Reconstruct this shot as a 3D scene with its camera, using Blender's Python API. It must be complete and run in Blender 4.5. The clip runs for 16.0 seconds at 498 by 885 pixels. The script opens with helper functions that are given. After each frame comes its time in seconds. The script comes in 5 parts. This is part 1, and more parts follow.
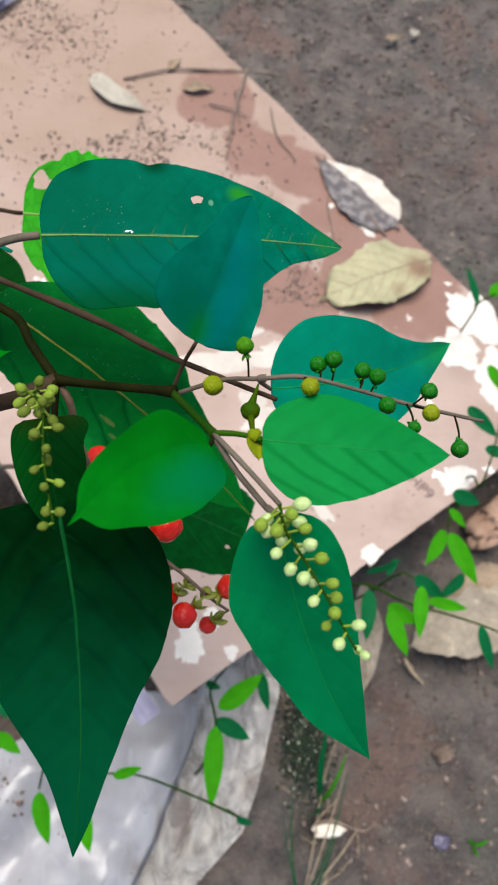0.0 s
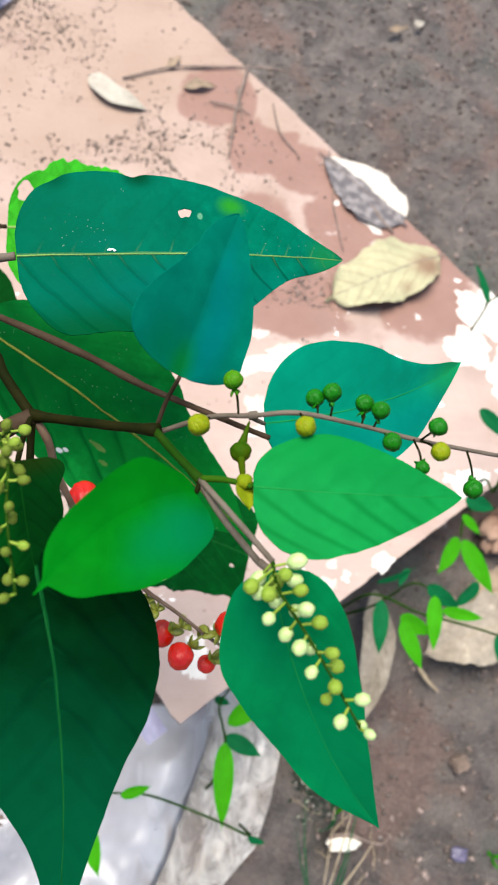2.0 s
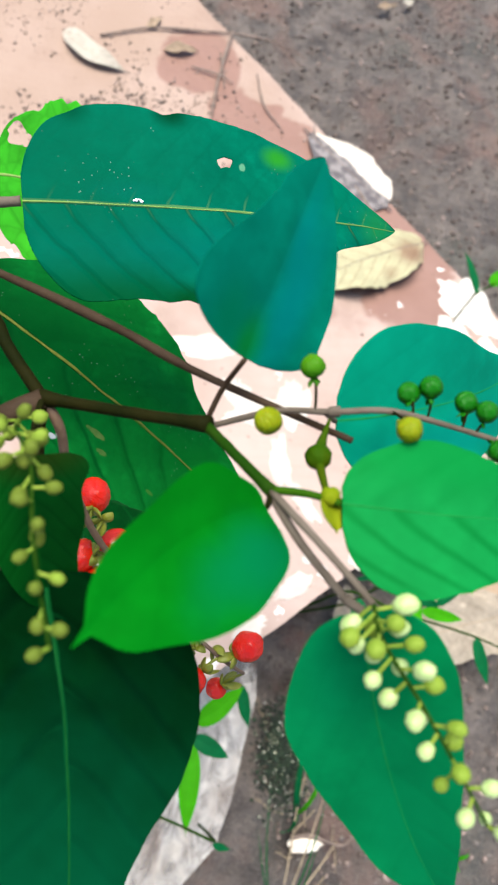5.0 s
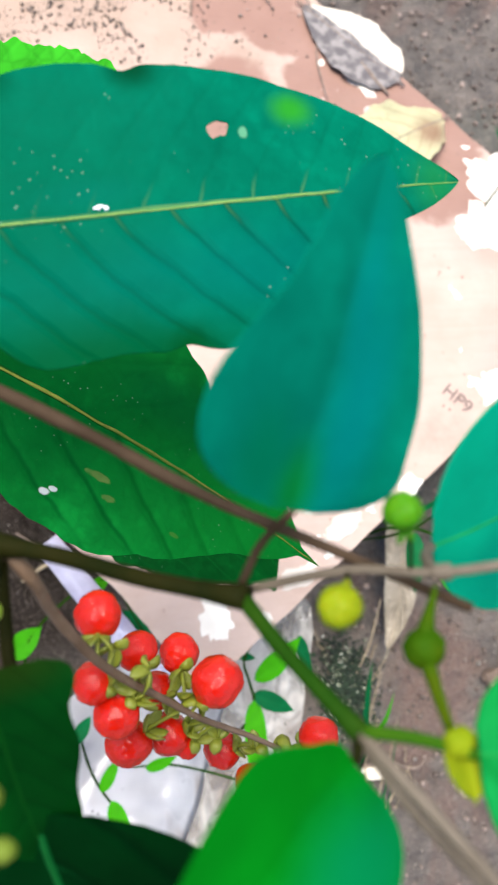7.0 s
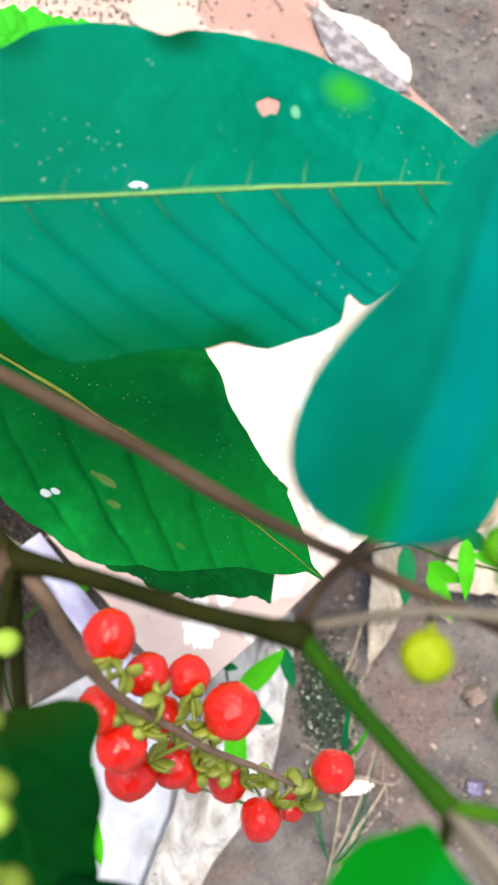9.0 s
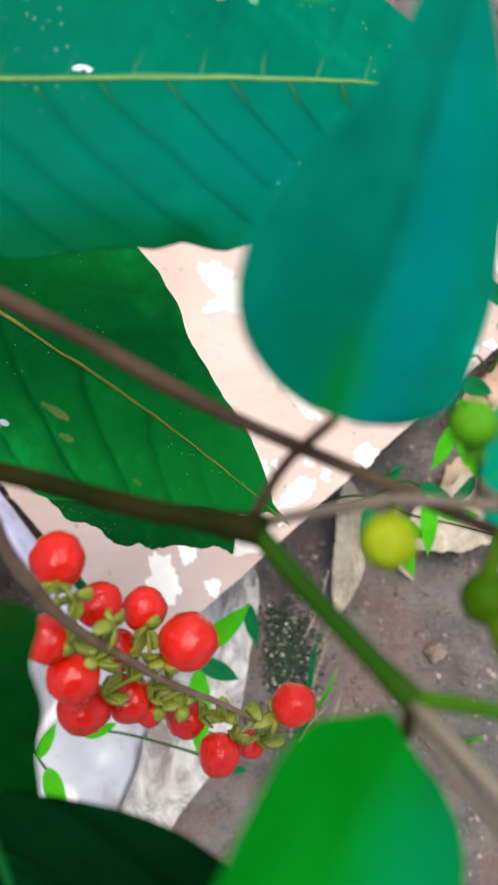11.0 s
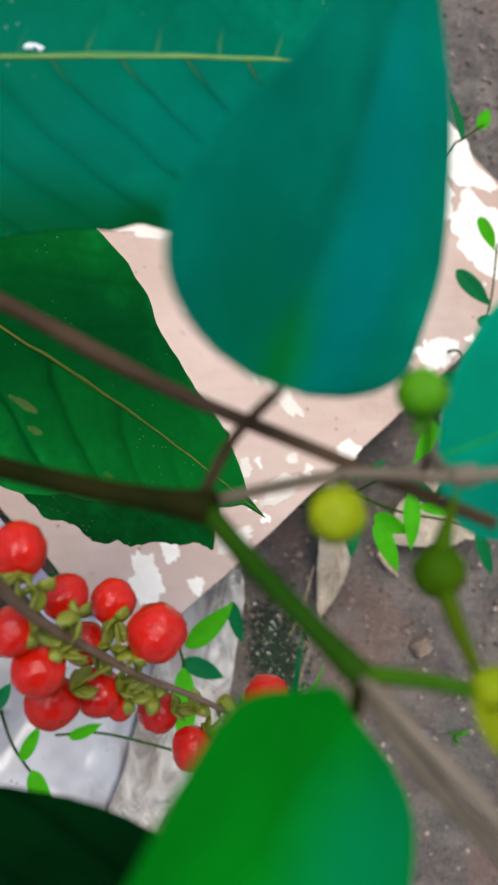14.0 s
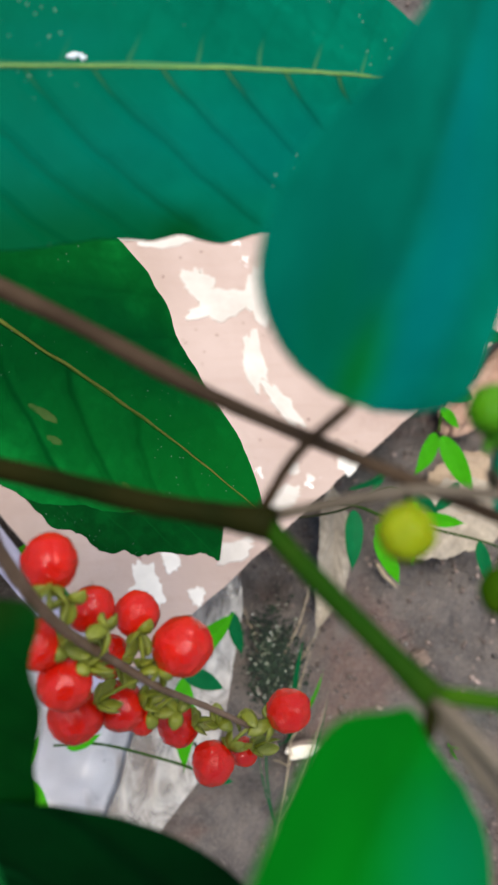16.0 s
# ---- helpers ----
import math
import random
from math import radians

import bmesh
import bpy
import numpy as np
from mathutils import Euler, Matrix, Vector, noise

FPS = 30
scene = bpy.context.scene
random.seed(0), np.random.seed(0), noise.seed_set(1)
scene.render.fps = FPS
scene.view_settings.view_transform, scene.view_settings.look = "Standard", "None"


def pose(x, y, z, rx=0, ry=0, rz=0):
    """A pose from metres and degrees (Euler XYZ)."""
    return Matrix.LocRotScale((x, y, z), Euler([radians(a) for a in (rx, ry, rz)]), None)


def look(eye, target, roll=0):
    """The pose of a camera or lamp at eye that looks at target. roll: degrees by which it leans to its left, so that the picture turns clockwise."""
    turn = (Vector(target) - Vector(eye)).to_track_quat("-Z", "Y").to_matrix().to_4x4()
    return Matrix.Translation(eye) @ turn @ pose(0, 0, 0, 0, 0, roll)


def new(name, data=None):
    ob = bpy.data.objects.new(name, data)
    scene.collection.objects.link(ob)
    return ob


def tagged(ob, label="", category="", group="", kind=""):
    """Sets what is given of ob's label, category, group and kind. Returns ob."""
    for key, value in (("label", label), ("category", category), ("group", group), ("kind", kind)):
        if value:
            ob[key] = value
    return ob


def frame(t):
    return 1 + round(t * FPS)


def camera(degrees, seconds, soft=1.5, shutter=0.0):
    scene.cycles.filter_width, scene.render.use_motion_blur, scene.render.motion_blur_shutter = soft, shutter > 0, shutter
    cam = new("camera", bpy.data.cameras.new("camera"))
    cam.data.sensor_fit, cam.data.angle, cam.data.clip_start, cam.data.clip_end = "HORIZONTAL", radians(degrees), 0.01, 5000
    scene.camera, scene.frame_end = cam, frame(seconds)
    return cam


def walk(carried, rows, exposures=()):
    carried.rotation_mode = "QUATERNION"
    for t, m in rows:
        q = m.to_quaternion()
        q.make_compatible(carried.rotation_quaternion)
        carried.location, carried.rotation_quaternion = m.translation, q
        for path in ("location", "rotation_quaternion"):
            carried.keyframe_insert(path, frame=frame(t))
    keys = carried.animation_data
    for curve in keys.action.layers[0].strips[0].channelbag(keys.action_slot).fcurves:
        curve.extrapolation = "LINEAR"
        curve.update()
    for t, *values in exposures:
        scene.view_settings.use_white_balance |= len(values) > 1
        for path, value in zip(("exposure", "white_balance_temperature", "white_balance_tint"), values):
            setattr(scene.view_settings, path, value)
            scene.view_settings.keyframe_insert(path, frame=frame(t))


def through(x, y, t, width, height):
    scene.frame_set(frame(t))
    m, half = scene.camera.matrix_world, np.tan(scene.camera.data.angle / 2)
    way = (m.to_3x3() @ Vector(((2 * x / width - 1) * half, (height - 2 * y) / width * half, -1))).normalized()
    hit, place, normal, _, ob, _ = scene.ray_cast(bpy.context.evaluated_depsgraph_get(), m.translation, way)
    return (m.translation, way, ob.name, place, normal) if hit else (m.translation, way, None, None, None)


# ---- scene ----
cam = camera(35.0, 16.0, soft=1.9)
cam.data.dof.use_dof = True
cam.data.dof.focus_distance = 0.098
cam.data.dof.aperture_fstop = 84.0
PATH = [
    (0, (0.00027, 0.00095, 0.37915), (0.02662, 0.07461, 0.19508), 21.41),
    (0.5, (0.00116, -0.00034, 0.38087), (0.02964, 0.07528, 0.19792), 22.39),
    (1, (0.00204, 0.00059, 0.37946), (0.03174, 0.07640, 0.19678), 23.26),
    (1.5, (-0.00149, 0.00528, 0.37706), (0.02567, 0.08100, 0.19395), 21.50),
    (2, (0.00313, 0.00835, 0.37378), (0.02673, 0.08093, 0.18891), 18.93),
    (2.5, (0.00264, 0.00907, 0.37131), (0.02638, 0.08116, 0.18627), 19.51),
    (3, (0.00188, 0.01021, 0.36853), (0.02809, 0.08177, 0.18362), 21.85),
    (3.2, (0.00268, 0.01126, 0.36743), (0.02988, 0.08194, 0.18233), 22.52),
    (5.5, (-0.00615, 0.01928, 0.35508), (0.03105, 0.08556, 0.17008), 31.96),
    (6, (-0.00399, 0.02893, 0.35122), (0.02926, 0.08399, 0.16184), 28.82),
    (6.5, (-0.00350, 0.03482, 0.34520), (0.02756, 0.08254, 0.15347), 29.44),
    (7, (-0.00218, 0.03799, 0.34074), (0.02716, 0.08063, 0.14755), 30.06),
    (7.5, (-0.00434, 0.03861, 0.33805), (0.02729, 0.08139, 0.14526), 32.81),
    (8, (-0.00533, 0.03994, 0.33611), (0.02783, 0.08401, 0.14386), 34.17),
    (8.5, (-0.00314, 0.04133, 0.33363), (0.03025, 0.08439, 0.14120), 34.76),
    (9, (-0.00537, 0.03999, 0.33461), (0.02893, 0.08313, 0.14236), 36.49),
    (9.5, (-0.00647, 0.03864, 0.33415), (0.03068, 0.08067, 0.14218), 39.42),
    (10, (-0.00539, 0.03873, 0.33322), (0.03142, 0.07851, 0.14071), 40.22),
    (10.2, (-0.00418, 0.03817, 0.33048), (0.03391, 0.07408, 0.13745), 44.24),
    (12.3, (-0.00449, 0.03530, 0.33259), (0.03991, 0.06939, 0.14058), 49.28),
    (12.5, (-0.00417, 0.03457, 0.33251), (0.03965, 0.06907, 0.14045), 48.42),
    (13, (-0.00297, 0.03505, 0.33155), (0.04158, 0.06886, 0.13953), 49.30),
    (13.5, (-0.00242, 0.03597, 0.33076), (0.04341, 0.07038, 0.13914), 49.81),
    (14, (-0.00257, 0.03582, 0.33056), (0.04340, 0.07043, 0.13901), 49.61),
    (14.5, (-0.00348, 0.03611, 0.33012), (0.04276, 0.07109, 0.13871), 49.95),
    (15, (-0.00706, 0.03621, 0.32973), (0.04375, 0.07329, 0.13988), 51.65),
    (15.5, (-0.00559, 0.03613, 0.32996), (0.04293, 0.07395, 0.13966), 49.75),
    (16, (-0.00520, 0.03634, 0.32958), (0.04254, 0.07309, 0.13888), 49.56),
]
EXPOSURES = [(0.0, 0.84), (0.5, 0.9), (1.0, 1.02), (1.6, 1.26), (3.0, 1.34), (5.5, 1.38), (7.0, 1.54), (7.5, 1.7), (8.0, 1.87), (8.5, 1.84), (9.0, 1.9), (9.5, 1.88), (10.0, 1.66), (12.5, 1.28), (13.5, 1.12), (14.0, 0.92), (14.8, 0.9), (15.2, 1.02), (15.5, 1.08), (16.0, 1.0)]
walk(cam, [(t, look(eye, target, roll)) for t, eye, target, roll in PATH], EXPOSURES)

# ---------------------------------------------------------------- light
SUN_ELEVATION, SUN_ROTATION = radians(77), radians(-35)
world = bpy.data.worlds.new("open_shade")
scene.world = world
world.use_nodes = True
wn, wl = world.node_tree.nodes, world.node_tree.links
sky = wn.new("ShaderNodeTexSky")
sky.sky_type, sky.sun_disc = "NISHITA", False
sky.sun_elevation, sky.sun_rotation = SUN_ELEVATION, SUN_ROTATION
wl.new(sky.outputs["Color"], wn["Background"].inputs["Color"])
wn["Background"].inputs["Strength"].default_value = 0.10

sun_data = bpy.data.lights.new("sun", "SUN")
sun_data.energy, sun_data.angle, sun_data.color = 3.2, radians(40), (0.98, 0.945, 0.87)
sun = new("sun", sun_data)
to_sun = Vector((math.sin(SUN_ROTATION) * math.cos(SUN_ELEVATION), math.cos(SUN_ROTATION) * math.cos(SUN_ELEVATION), math.sin(SUN_ELEVATION)))
sun.matrix_world = look(to_sun * 3, (0, 0, 0))


# ---------------------------------------------------------------- materials
class Nodes:
    """A small wrapper to write node materials in few lines."""

    def __init__(self, name):
        self.m = bpy.data.materials.new(name)
        self.m.use_nodes = True
        self.t = self.m.node_tree
        self.bsdf = self.t.nodes["Principled BSDF"]
        self.out = self.t.nodes["Material Output"]

    def node(self, kind, **sets):
        n = self.t.nodes.new(kind)
        for k, v in sets.items():
            setattr(n, k, v)
        return n

    def put(self, socket, value):
        if hasattr(value, "is_linked"):
            self.t.links.new(value, socket)
        elif isinstance(value, tuple) and len(value) == 3 and socket.type == "RGBA":
            socket.default_value = (*value, 1)
        else:
            socket.default_value = value

    def math(self, op, a, b=0.0, c=0.0, clamp=False):
        n = self.node("ShaderNodeMath", operation=op, use_clamp=clamp)
        for s, v in zip(n.inputs, (a, b, c)):
            self.put(s, v)
        return n.outputs[0]

    def ramp(self, value, lo, hi, a=0.0, b=1.0):
        n = self.node("ShaderNodeMapRange", interpolation_type="SMOOTHSTEP")
        for s, v in zip(n.inputs, (value, lo, hi, a, b)):
            self.put(s, v)
        return n.outputs[0]

    def mix(self, f, a, b, blend="MIX"):
        n = self.node("ShaderNodeMix", data_type="RGBA", blend_type=blend)
        self.put(n.inputs[0], f)
        self.put(n.inputs[6], a)
        self.put(n.inputs[7], b)
        return n.outputs[2]

    def coords(self, which="Object"):
        return self.node("ShaderNodeTexCoord").outputs[which]

    def scaled(self, vec, s):
        n = self.node("ShaderNodeVectorMath", operation="MULTIPLY")
        self.put(n.inputs[0], vec)
        n.inputs[1].default_value = s
        return n.outputs[0]

    def noise(self, vec, scale, detail=4.0, rough=0.55, distort=0.0):
        n = self.node("ShaderNodeTexNoise")
        self.put(n.inputs["Vector"], vec)
        for k, v in (("Scale", scale), ("Detail", detail), ("Roughness", rough), ("Distortion", distort)):
            n.inputs[k].default_value = v
        return n.outputs[0]

    def voronoi(self, vec, scale, feature="F1", out="Distance"):
        n = self.node("ShaderNodeTexVoronoi", feature=feature)
        self.put(n.inputs["Vector"], vec)
        n.inputs["Scale"].default_value = scale
        return n.outputs[out]

    def bump(self, height, strength=0.5, distance=0.001):
        n = self.node("ShaderNodeBump")
        n.inputs["Strength"].default_value, n.inputs["Distance"].default_value = strength, distance
        self.put(n.inputs["Height"], height)
        self.put(self.bsdf.inputs["Normal"], n.outputs[0])
        return n.outputs[0]

    def set(self, **values):
        for k, v in values.items():
            self.put(self.bsdf.inputs[k.replace("_", " ")], v)
        return self

    def rand(self):
        return self.node("ShaderNodeObjectInfo").outputs["Random"]


def leaf_material(name, colour, vein, pale, veins=9, slant=2.2, gloss=0.48, through=0.25, specks=0.0, blotch=0.35, vein_mix=0.25, sheen=0.05, relief=0.55, vein_w=0.09, blots_and_shade=(), rib_k=0.6, mottle=0.25, halves=(1.0, 1.0), starts=0.0, quilt=0.0):
    """Leaf blade: pale midrib, sunken side veins, blotches, insect specks, painted-in shade and sheen, and light that
    comes through.
    """
    n = Nodes(name)
    uv = n.node("ShaderNodeUVMap", uv_map="blade").outputs[0]
    sep = n.node("ShaderNodeSeparateXYZ")
    n.put(sep.inputs[0], uv)
    u, v = sep.outputs[0], sep.outputs[1]
    obj = n.coords("Object")
    wob = n.math("MULTIPLY", n.math("SUBTRACT", n.noise(obj, 110, 3), 0.5), 0.11)
    side = n.math("MULTIPLY", n.math("SUBTRACT", v, 0.5), 2.0)
    ay = n.math("ABSOLUTE", n.math("ADD", side, n.math("MULTIPLY", n.math("SUBTRACT", n.noise(obj, 260, 2), 0.5), 0.03)))
    turn = n.math("MULTIPLY", n.math("GREATER_THAN", v, 0.5), 0.45)
    s = n.math("ADD", n.math("SUBTRACT", n.math("MULTIPLY", u, float(veins)), n.math("MULTIPLY", n.math("POWER", ay, 1.3), slant)), n.math("ADD", turn, n.math("MULTIPLY", wob, 4.5)))
    pp = n.math("PINGPONG", s, 0.5)
    fade = n.ramp(ay, 0.75, 1.0, 1.0, 0.25)
    part_k = n.math("ADD", n.math("MULTIPLY", n.math("GREATER_THAN", v, 0.5), halves[1] - halves[0]), halves[0])
    part_k = n.math("MULTIPLY", part_k, n.ramp(u, 0.78, 0.95, 1.0, 0.1))
    vein_line = n.math("MULTIPLY", n.math("MULTIPLY", n.ramp(pp, 0.008, vein_w, 1.0, 0.0), fade), part_k)
    rib_w = n.math("ADD", n.math("MULTIPLY", n.math("SUBTRACT", 1.0, u), 0.034 * rib_k), 0.013 * rib_k)
    rib = n.ramp(ay, n.math("MULTIPLY", rib_w, 0.5), rib_w, 1.0, 0.0)
    big, fine = n.noise(obj, 55, 3), n.noise(obj, 420, 4)
    mesh_net = n.voronoi(obj, 620, "DISTANCE_TO_EDGE")
    bent = n.node("ShaderNodeVectorMath", operation="MULTIPLY_ADD")
    swirl = n.node("ShaderNodeTexNoise")
    n.put(swirl.inputs["Vector"], obj)
    swirl.inputs["Scale"].default_value = 300
    n.put(bent.inputs[0], swirl.outputs["Color"])
    bent.inputs[1].default_value = (0.0016, 0.0016, 0.0016)
    n.put(bent.inputs[2], obj)
    cells = n.voronoi(bent.outputs[0], 400, "DISTANCE_TO_EDGE")
    tone = n.node("ShaderNodeSeparateColor")
    n.put(tone.inputs[0], n.voronoi(bent.outputs[0], 400, "F1", "Color"))
    dark = tuple(c * 0.55 for c in colour)
    col = n.mix(n.math("MULTIPLY", n.ramp(big, 0.35, 0.7), blotch), colour, dark)
    col = n.mix(n.math("MULTIPLY", n.ramp(fine, 0.35, 0.75), 0.35), col, tuple(min(1.0, c * 1.35) for c in colour))
    patch = n.noise(obj, 190, 4, 0.6)
    col = n.mix(n.ramp(patch, 0.5, 0.75, 0.0, mottle), col, tuple(min(1.0, c * 1.7) for c in colour))
    col = n.mix(n.ramp(patch, 0.45, 0.25, 0.0, mottle), col, tuple(c * 0.5 for c in colour))
    if quilt:
        col = n.mix(n.math("MULTIPLY", n.ramp(tone.outputs[0], 0.25, 0.95), 0.45 * quilt), col, tuple(min(1.0, c * 1.6) for c in colour))
        col = n.mix(n.math("MULTIPLY", n.ramp(cells, 0.0, 0.16, 1.0, 0.0), 0.45 * quilt), col, tuple(c * 0.45 for c in colour))
    col = n.mix(n.math("MULTIPLY", vein_line, vein_mix), col, vein)
    if starts:
        thin = n.math("MULTIPLY", n.ramp(pp, 0.012, 0.05, 1.0, 0.0), n.ramp(ay, 0.0, 0.20, 1.0, 0.0))
        col = n.mix(n.math("MULTIPLY", thin, starts), col, pale)
    col = n.mix(n.math("MULTIPLY", rib, 0.5), col, pale)
    for bu, bv, ru, rv, tint, amount in blots_and_shade:
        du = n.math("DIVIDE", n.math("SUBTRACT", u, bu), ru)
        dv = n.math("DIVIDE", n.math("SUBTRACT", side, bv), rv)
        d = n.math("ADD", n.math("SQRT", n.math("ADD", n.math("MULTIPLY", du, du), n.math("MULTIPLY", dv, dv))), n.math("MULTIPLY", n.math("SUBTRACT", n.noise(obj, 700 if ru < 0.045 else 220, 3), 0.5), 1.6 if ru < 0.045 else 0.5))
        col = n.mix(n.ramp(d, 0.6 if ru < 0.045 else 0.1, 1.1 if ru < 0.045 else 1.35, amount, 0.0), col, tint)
    if specks:
        dots = n.voronoi(obj, 1300, "F1")
        where = n.math("MULTIPLY", n.ramp(dots, 0.07, 0.13, 1.0, 0.0), n.ramp(n.noise(obj, 90, 2), 0.55, 0.62))
        col = n.mix(n.math("MULTIPLY", where, specks), col, (0.55, 0.6, 0.52))
    n.set(Base_Color=col, Roughness=n.math("ADD", n.math("MULTIPLY", fine, 0.18), gloss - 0.09), Specular_IOR_Level=sheen)
    bulge = n.math("MULTIPLY", n.math("MULTIPLY", n.ramp(pp, 0.0, 0.22), 0.5), part_k)
    height = n.math("ADD", n.math("ADD", bulge, n.math("MULTIPLY", rib, 0.7)), n.math("MULTIPLY", n.ramp(mesh_net, 0.0, 0.2), 0.03))
    if quilt:
        height = n.math("ADD", height, n.math("MULTIPLY", n.ramp(cells, 0.0, 0.4), 0.30 * quilt))
    normal = n.bump(n.math("ADD", height, n.math("MULTIPLY", fine, 0.12)), relief, 0.0006)
    tl = n.node("ShaderNodeBsdfTranslucent")
    n.put(tl.inputs["Color"], n.mix(0.5, col, (colour[0] * 1.6, colour[1] * 2.2, colour[2] * 1.2)))
    n.put(tl.inputs["Normal"], normal)
    mx = n.node("ShaderNodeMixShader")
    mx.inputs[0].default_value = through
    n.t.links.new(n.bsdf.outputs[0], mx.inputs[1])
    n.t.links.new(tl.outputs[0], mx.inputs[2])
    n.t.links.new(mx.outputs[0], n.out.inputs[0])
    return n.m


def plain(name, a, b, scale, rough=0.6, bump=0.3, dist=0.0004, detail=5, spec=0.4):
    """Two-tone mottled surface with a fine relief."""
    n = Nodes(name)
    o = n.coords()
    big, fine = n.noise(o, scale, detail), n.noise(o, scale * 7, 4)
    f = n.math("ADD", n.math("MULTIPLY", n.ramp(big, 0.3, 0.7), 0.7), n.math("MULTIPLY", fine, 0.3))
    n.set(Base_Color=n.mix(f, a, b), Roughness=n.math("ADD", n.math("MULTIPLY", fine, 0.2), rough - 0.1), Specular_IOR_Level=spec)
    n.bump(n.math("ADD", big, n.math("MULTIPLY", fine, 0.5)), bump, dist)
    return n.m


def berry_material(name, a, b, spec=0.65):
    n = Nodes(name)
    o = n.coords()
    f = n.ramp(n.noise(o, 350, 3), 0.35, 0.75)
    n.set(Base_Color=n.mix(f, a, b), Roughness=0.12 if spec > 0.3 else 0.4, Specular_IOR_Level=spec, Subsurface_Weight=0.15, Subsurface_Scale=0.0008)
    n.put(n.bsdf.inputs["Subsurface Radius"], (1.0, 0.25, 0.1))
    n.bump(n.math("ADD", n.noise(o, 1100, 3), n.math("MULTIPLY", n.noise(o, 620, 3, 0.6, 1.2), 1.8)), 0.45, 0.0005)
    return n.m


# Shading of the base, lower half and margin folds is put into the colour.
TEAL = leaf_material("teal_green_blade", (0.0003, 0.108, 0.060), (0.0006, 0.028, 0.008), (0.19, 0.34, 0.08), sheen=0.004, mottle=0.45, specks=0.2, through=0.15, relief=0.6, veins=11, vein_mix=0.75, vein_w=0.1, halves=(1.0, 0.12), starts=0.16, blots_and_shade=((0.615, 0.62, 0.046, 0.13, (0.0168, 0.2016, 0.0112), 0.9), (0.512, 0.47, 0.009, 0.04, (0.0896, 0.2576, 0.1456), 0.9), (0.40, -0.50, 0.50, 0.50, (0, 0.0896, 0.0728), 0.65), (0.22, 0.14, 0.10, 0.12, (0.001, 0.15, 0.125), 0.35), (0.345, 0.97, 0.05, 0.18, (0, 0.022, 0.004), 0.95), (0.12, 0.93, 0.046, 0.17, (0, 0.022, 0.004), 0.9), (0.335, -0.95, 0.05, 0.20, (0.001, 0.026, 0.003), 0.95), (0.15, -0.95, 0.36, 0.45, (0, 0.045, 0.008), 0.9), (0.10, 0.3, 0.32, 1.3, (0, 0.072, 0.036), 0.75), (0.93, 0.0, 0.08, 0.3, (0.0112, 0.168, 0.028), 0.5)), quilt=0.18)
# Fold shading and a blue sheen band are put into this blade's colour.
TEAL_B = leaf_material("blue_green_blade", (0.000304, 0.1216, 0.076), (0, 0.0988, 0.076), (0.00152, 0.114, 0.076), veins=6, through=0.12, blotch=0.5, vein_mix=0.03, relief=0.03, blots_and_shade=((0.30, -0.36, 0.42, 0.36, (0, 0.114, 0.1178), 0.6), (0.62, -0.12, 0.30, 0.18, (0, 0.114, 0.1178), 0.4), (0.06, 0.10, 0.16, 0.30, (0.00152, 0.1292, 0.00912), 0.75), (0.10, 0.55, 0.2, 0.4, (0, 0.0988, 0.038), 0.6)), sheen=0.005, quilt=0.12)
TEAL_C = leaf_material("sea_green_blade", (0.00086, 0.2064, 0.1204), (0, 0.1462, 0.0946), (0.0086, 0.2408, 0.086), veins=6, through=0.18, blotch=0.4, vein_mix=0.10, relief=0.05, blots_and_shade=((0.5, -0.5, 0.5, 0.4, (0, 0.1634, 0.1376), 0.5), (0.9, 0.0, 0.2, 0.5, (0.0086, 0.258, 0.0516), 0.6)), sheen=0.008)
# Insect marks, plus a base darkened for the shade of leaves above it.
DARK = leaf_material("dark_green_blade", (0.003, 0.140, 0.020), (0, 0.0319, 0.0058), (0.15, 0.165, 0.02), sheen=0.004, mottle=0.85, specks=0.3, veins=7, through=0.18, blotch=0.75, relief=0.8, vein_mix=0.7, vein_w=0.1, halves=(1.0, 0.3), starts=0.0, blots_and_shade=((0.435, -0.42, 0.030, 0.035, (0.174, 0.2088, 0.058), 0.8), (0.47, -0.55, 0.014, 0.03, (0.1276, 0.174, 0.0464), 0.7), (0.62, -0.55, 0.012, 0.02, (0.0928, 0.1624, 0.029), 0.7), (0.55, 0.5, 0.2, 0.3, (0, 0.058, 0.0261), 0.4), (0.20, 0.0, 0.34, 1.5, (0.0005, 0.055, 0.009), 0.85), (0.80, 0.0, 0.36, 1.3, (0.003, 0.150, 0.016), 0.75), (0.36, -0.75, 0.010, 0.030, (0.406, 0.435, 0.435), 0.9), (0.372, -0.70, 0.008, 0.02, (0.406, 0.435, 0.435), 0.9)), quilt=0.32)
# The plant's shade over the lower leaf is put into this darker green.
DIM = leaf_material("shaded_green_blade", (0.0008, 0.055, 0.007), (0.002, 0.088, 0.012), (0.02, 0.14, 0.025), sheen=0.02, specks=0.5, veins=7, through=0.10, blotch=0.75, relief=0.3, vein_mix=0.5, vein_w=0.05, mottle=0.7, quilt=0.3)
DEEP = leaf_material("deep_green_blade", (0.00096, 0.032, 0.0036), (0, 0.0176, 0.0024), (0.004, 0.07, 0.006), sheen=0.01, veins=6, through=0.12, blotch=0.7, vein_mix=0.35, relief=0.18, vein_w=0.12)
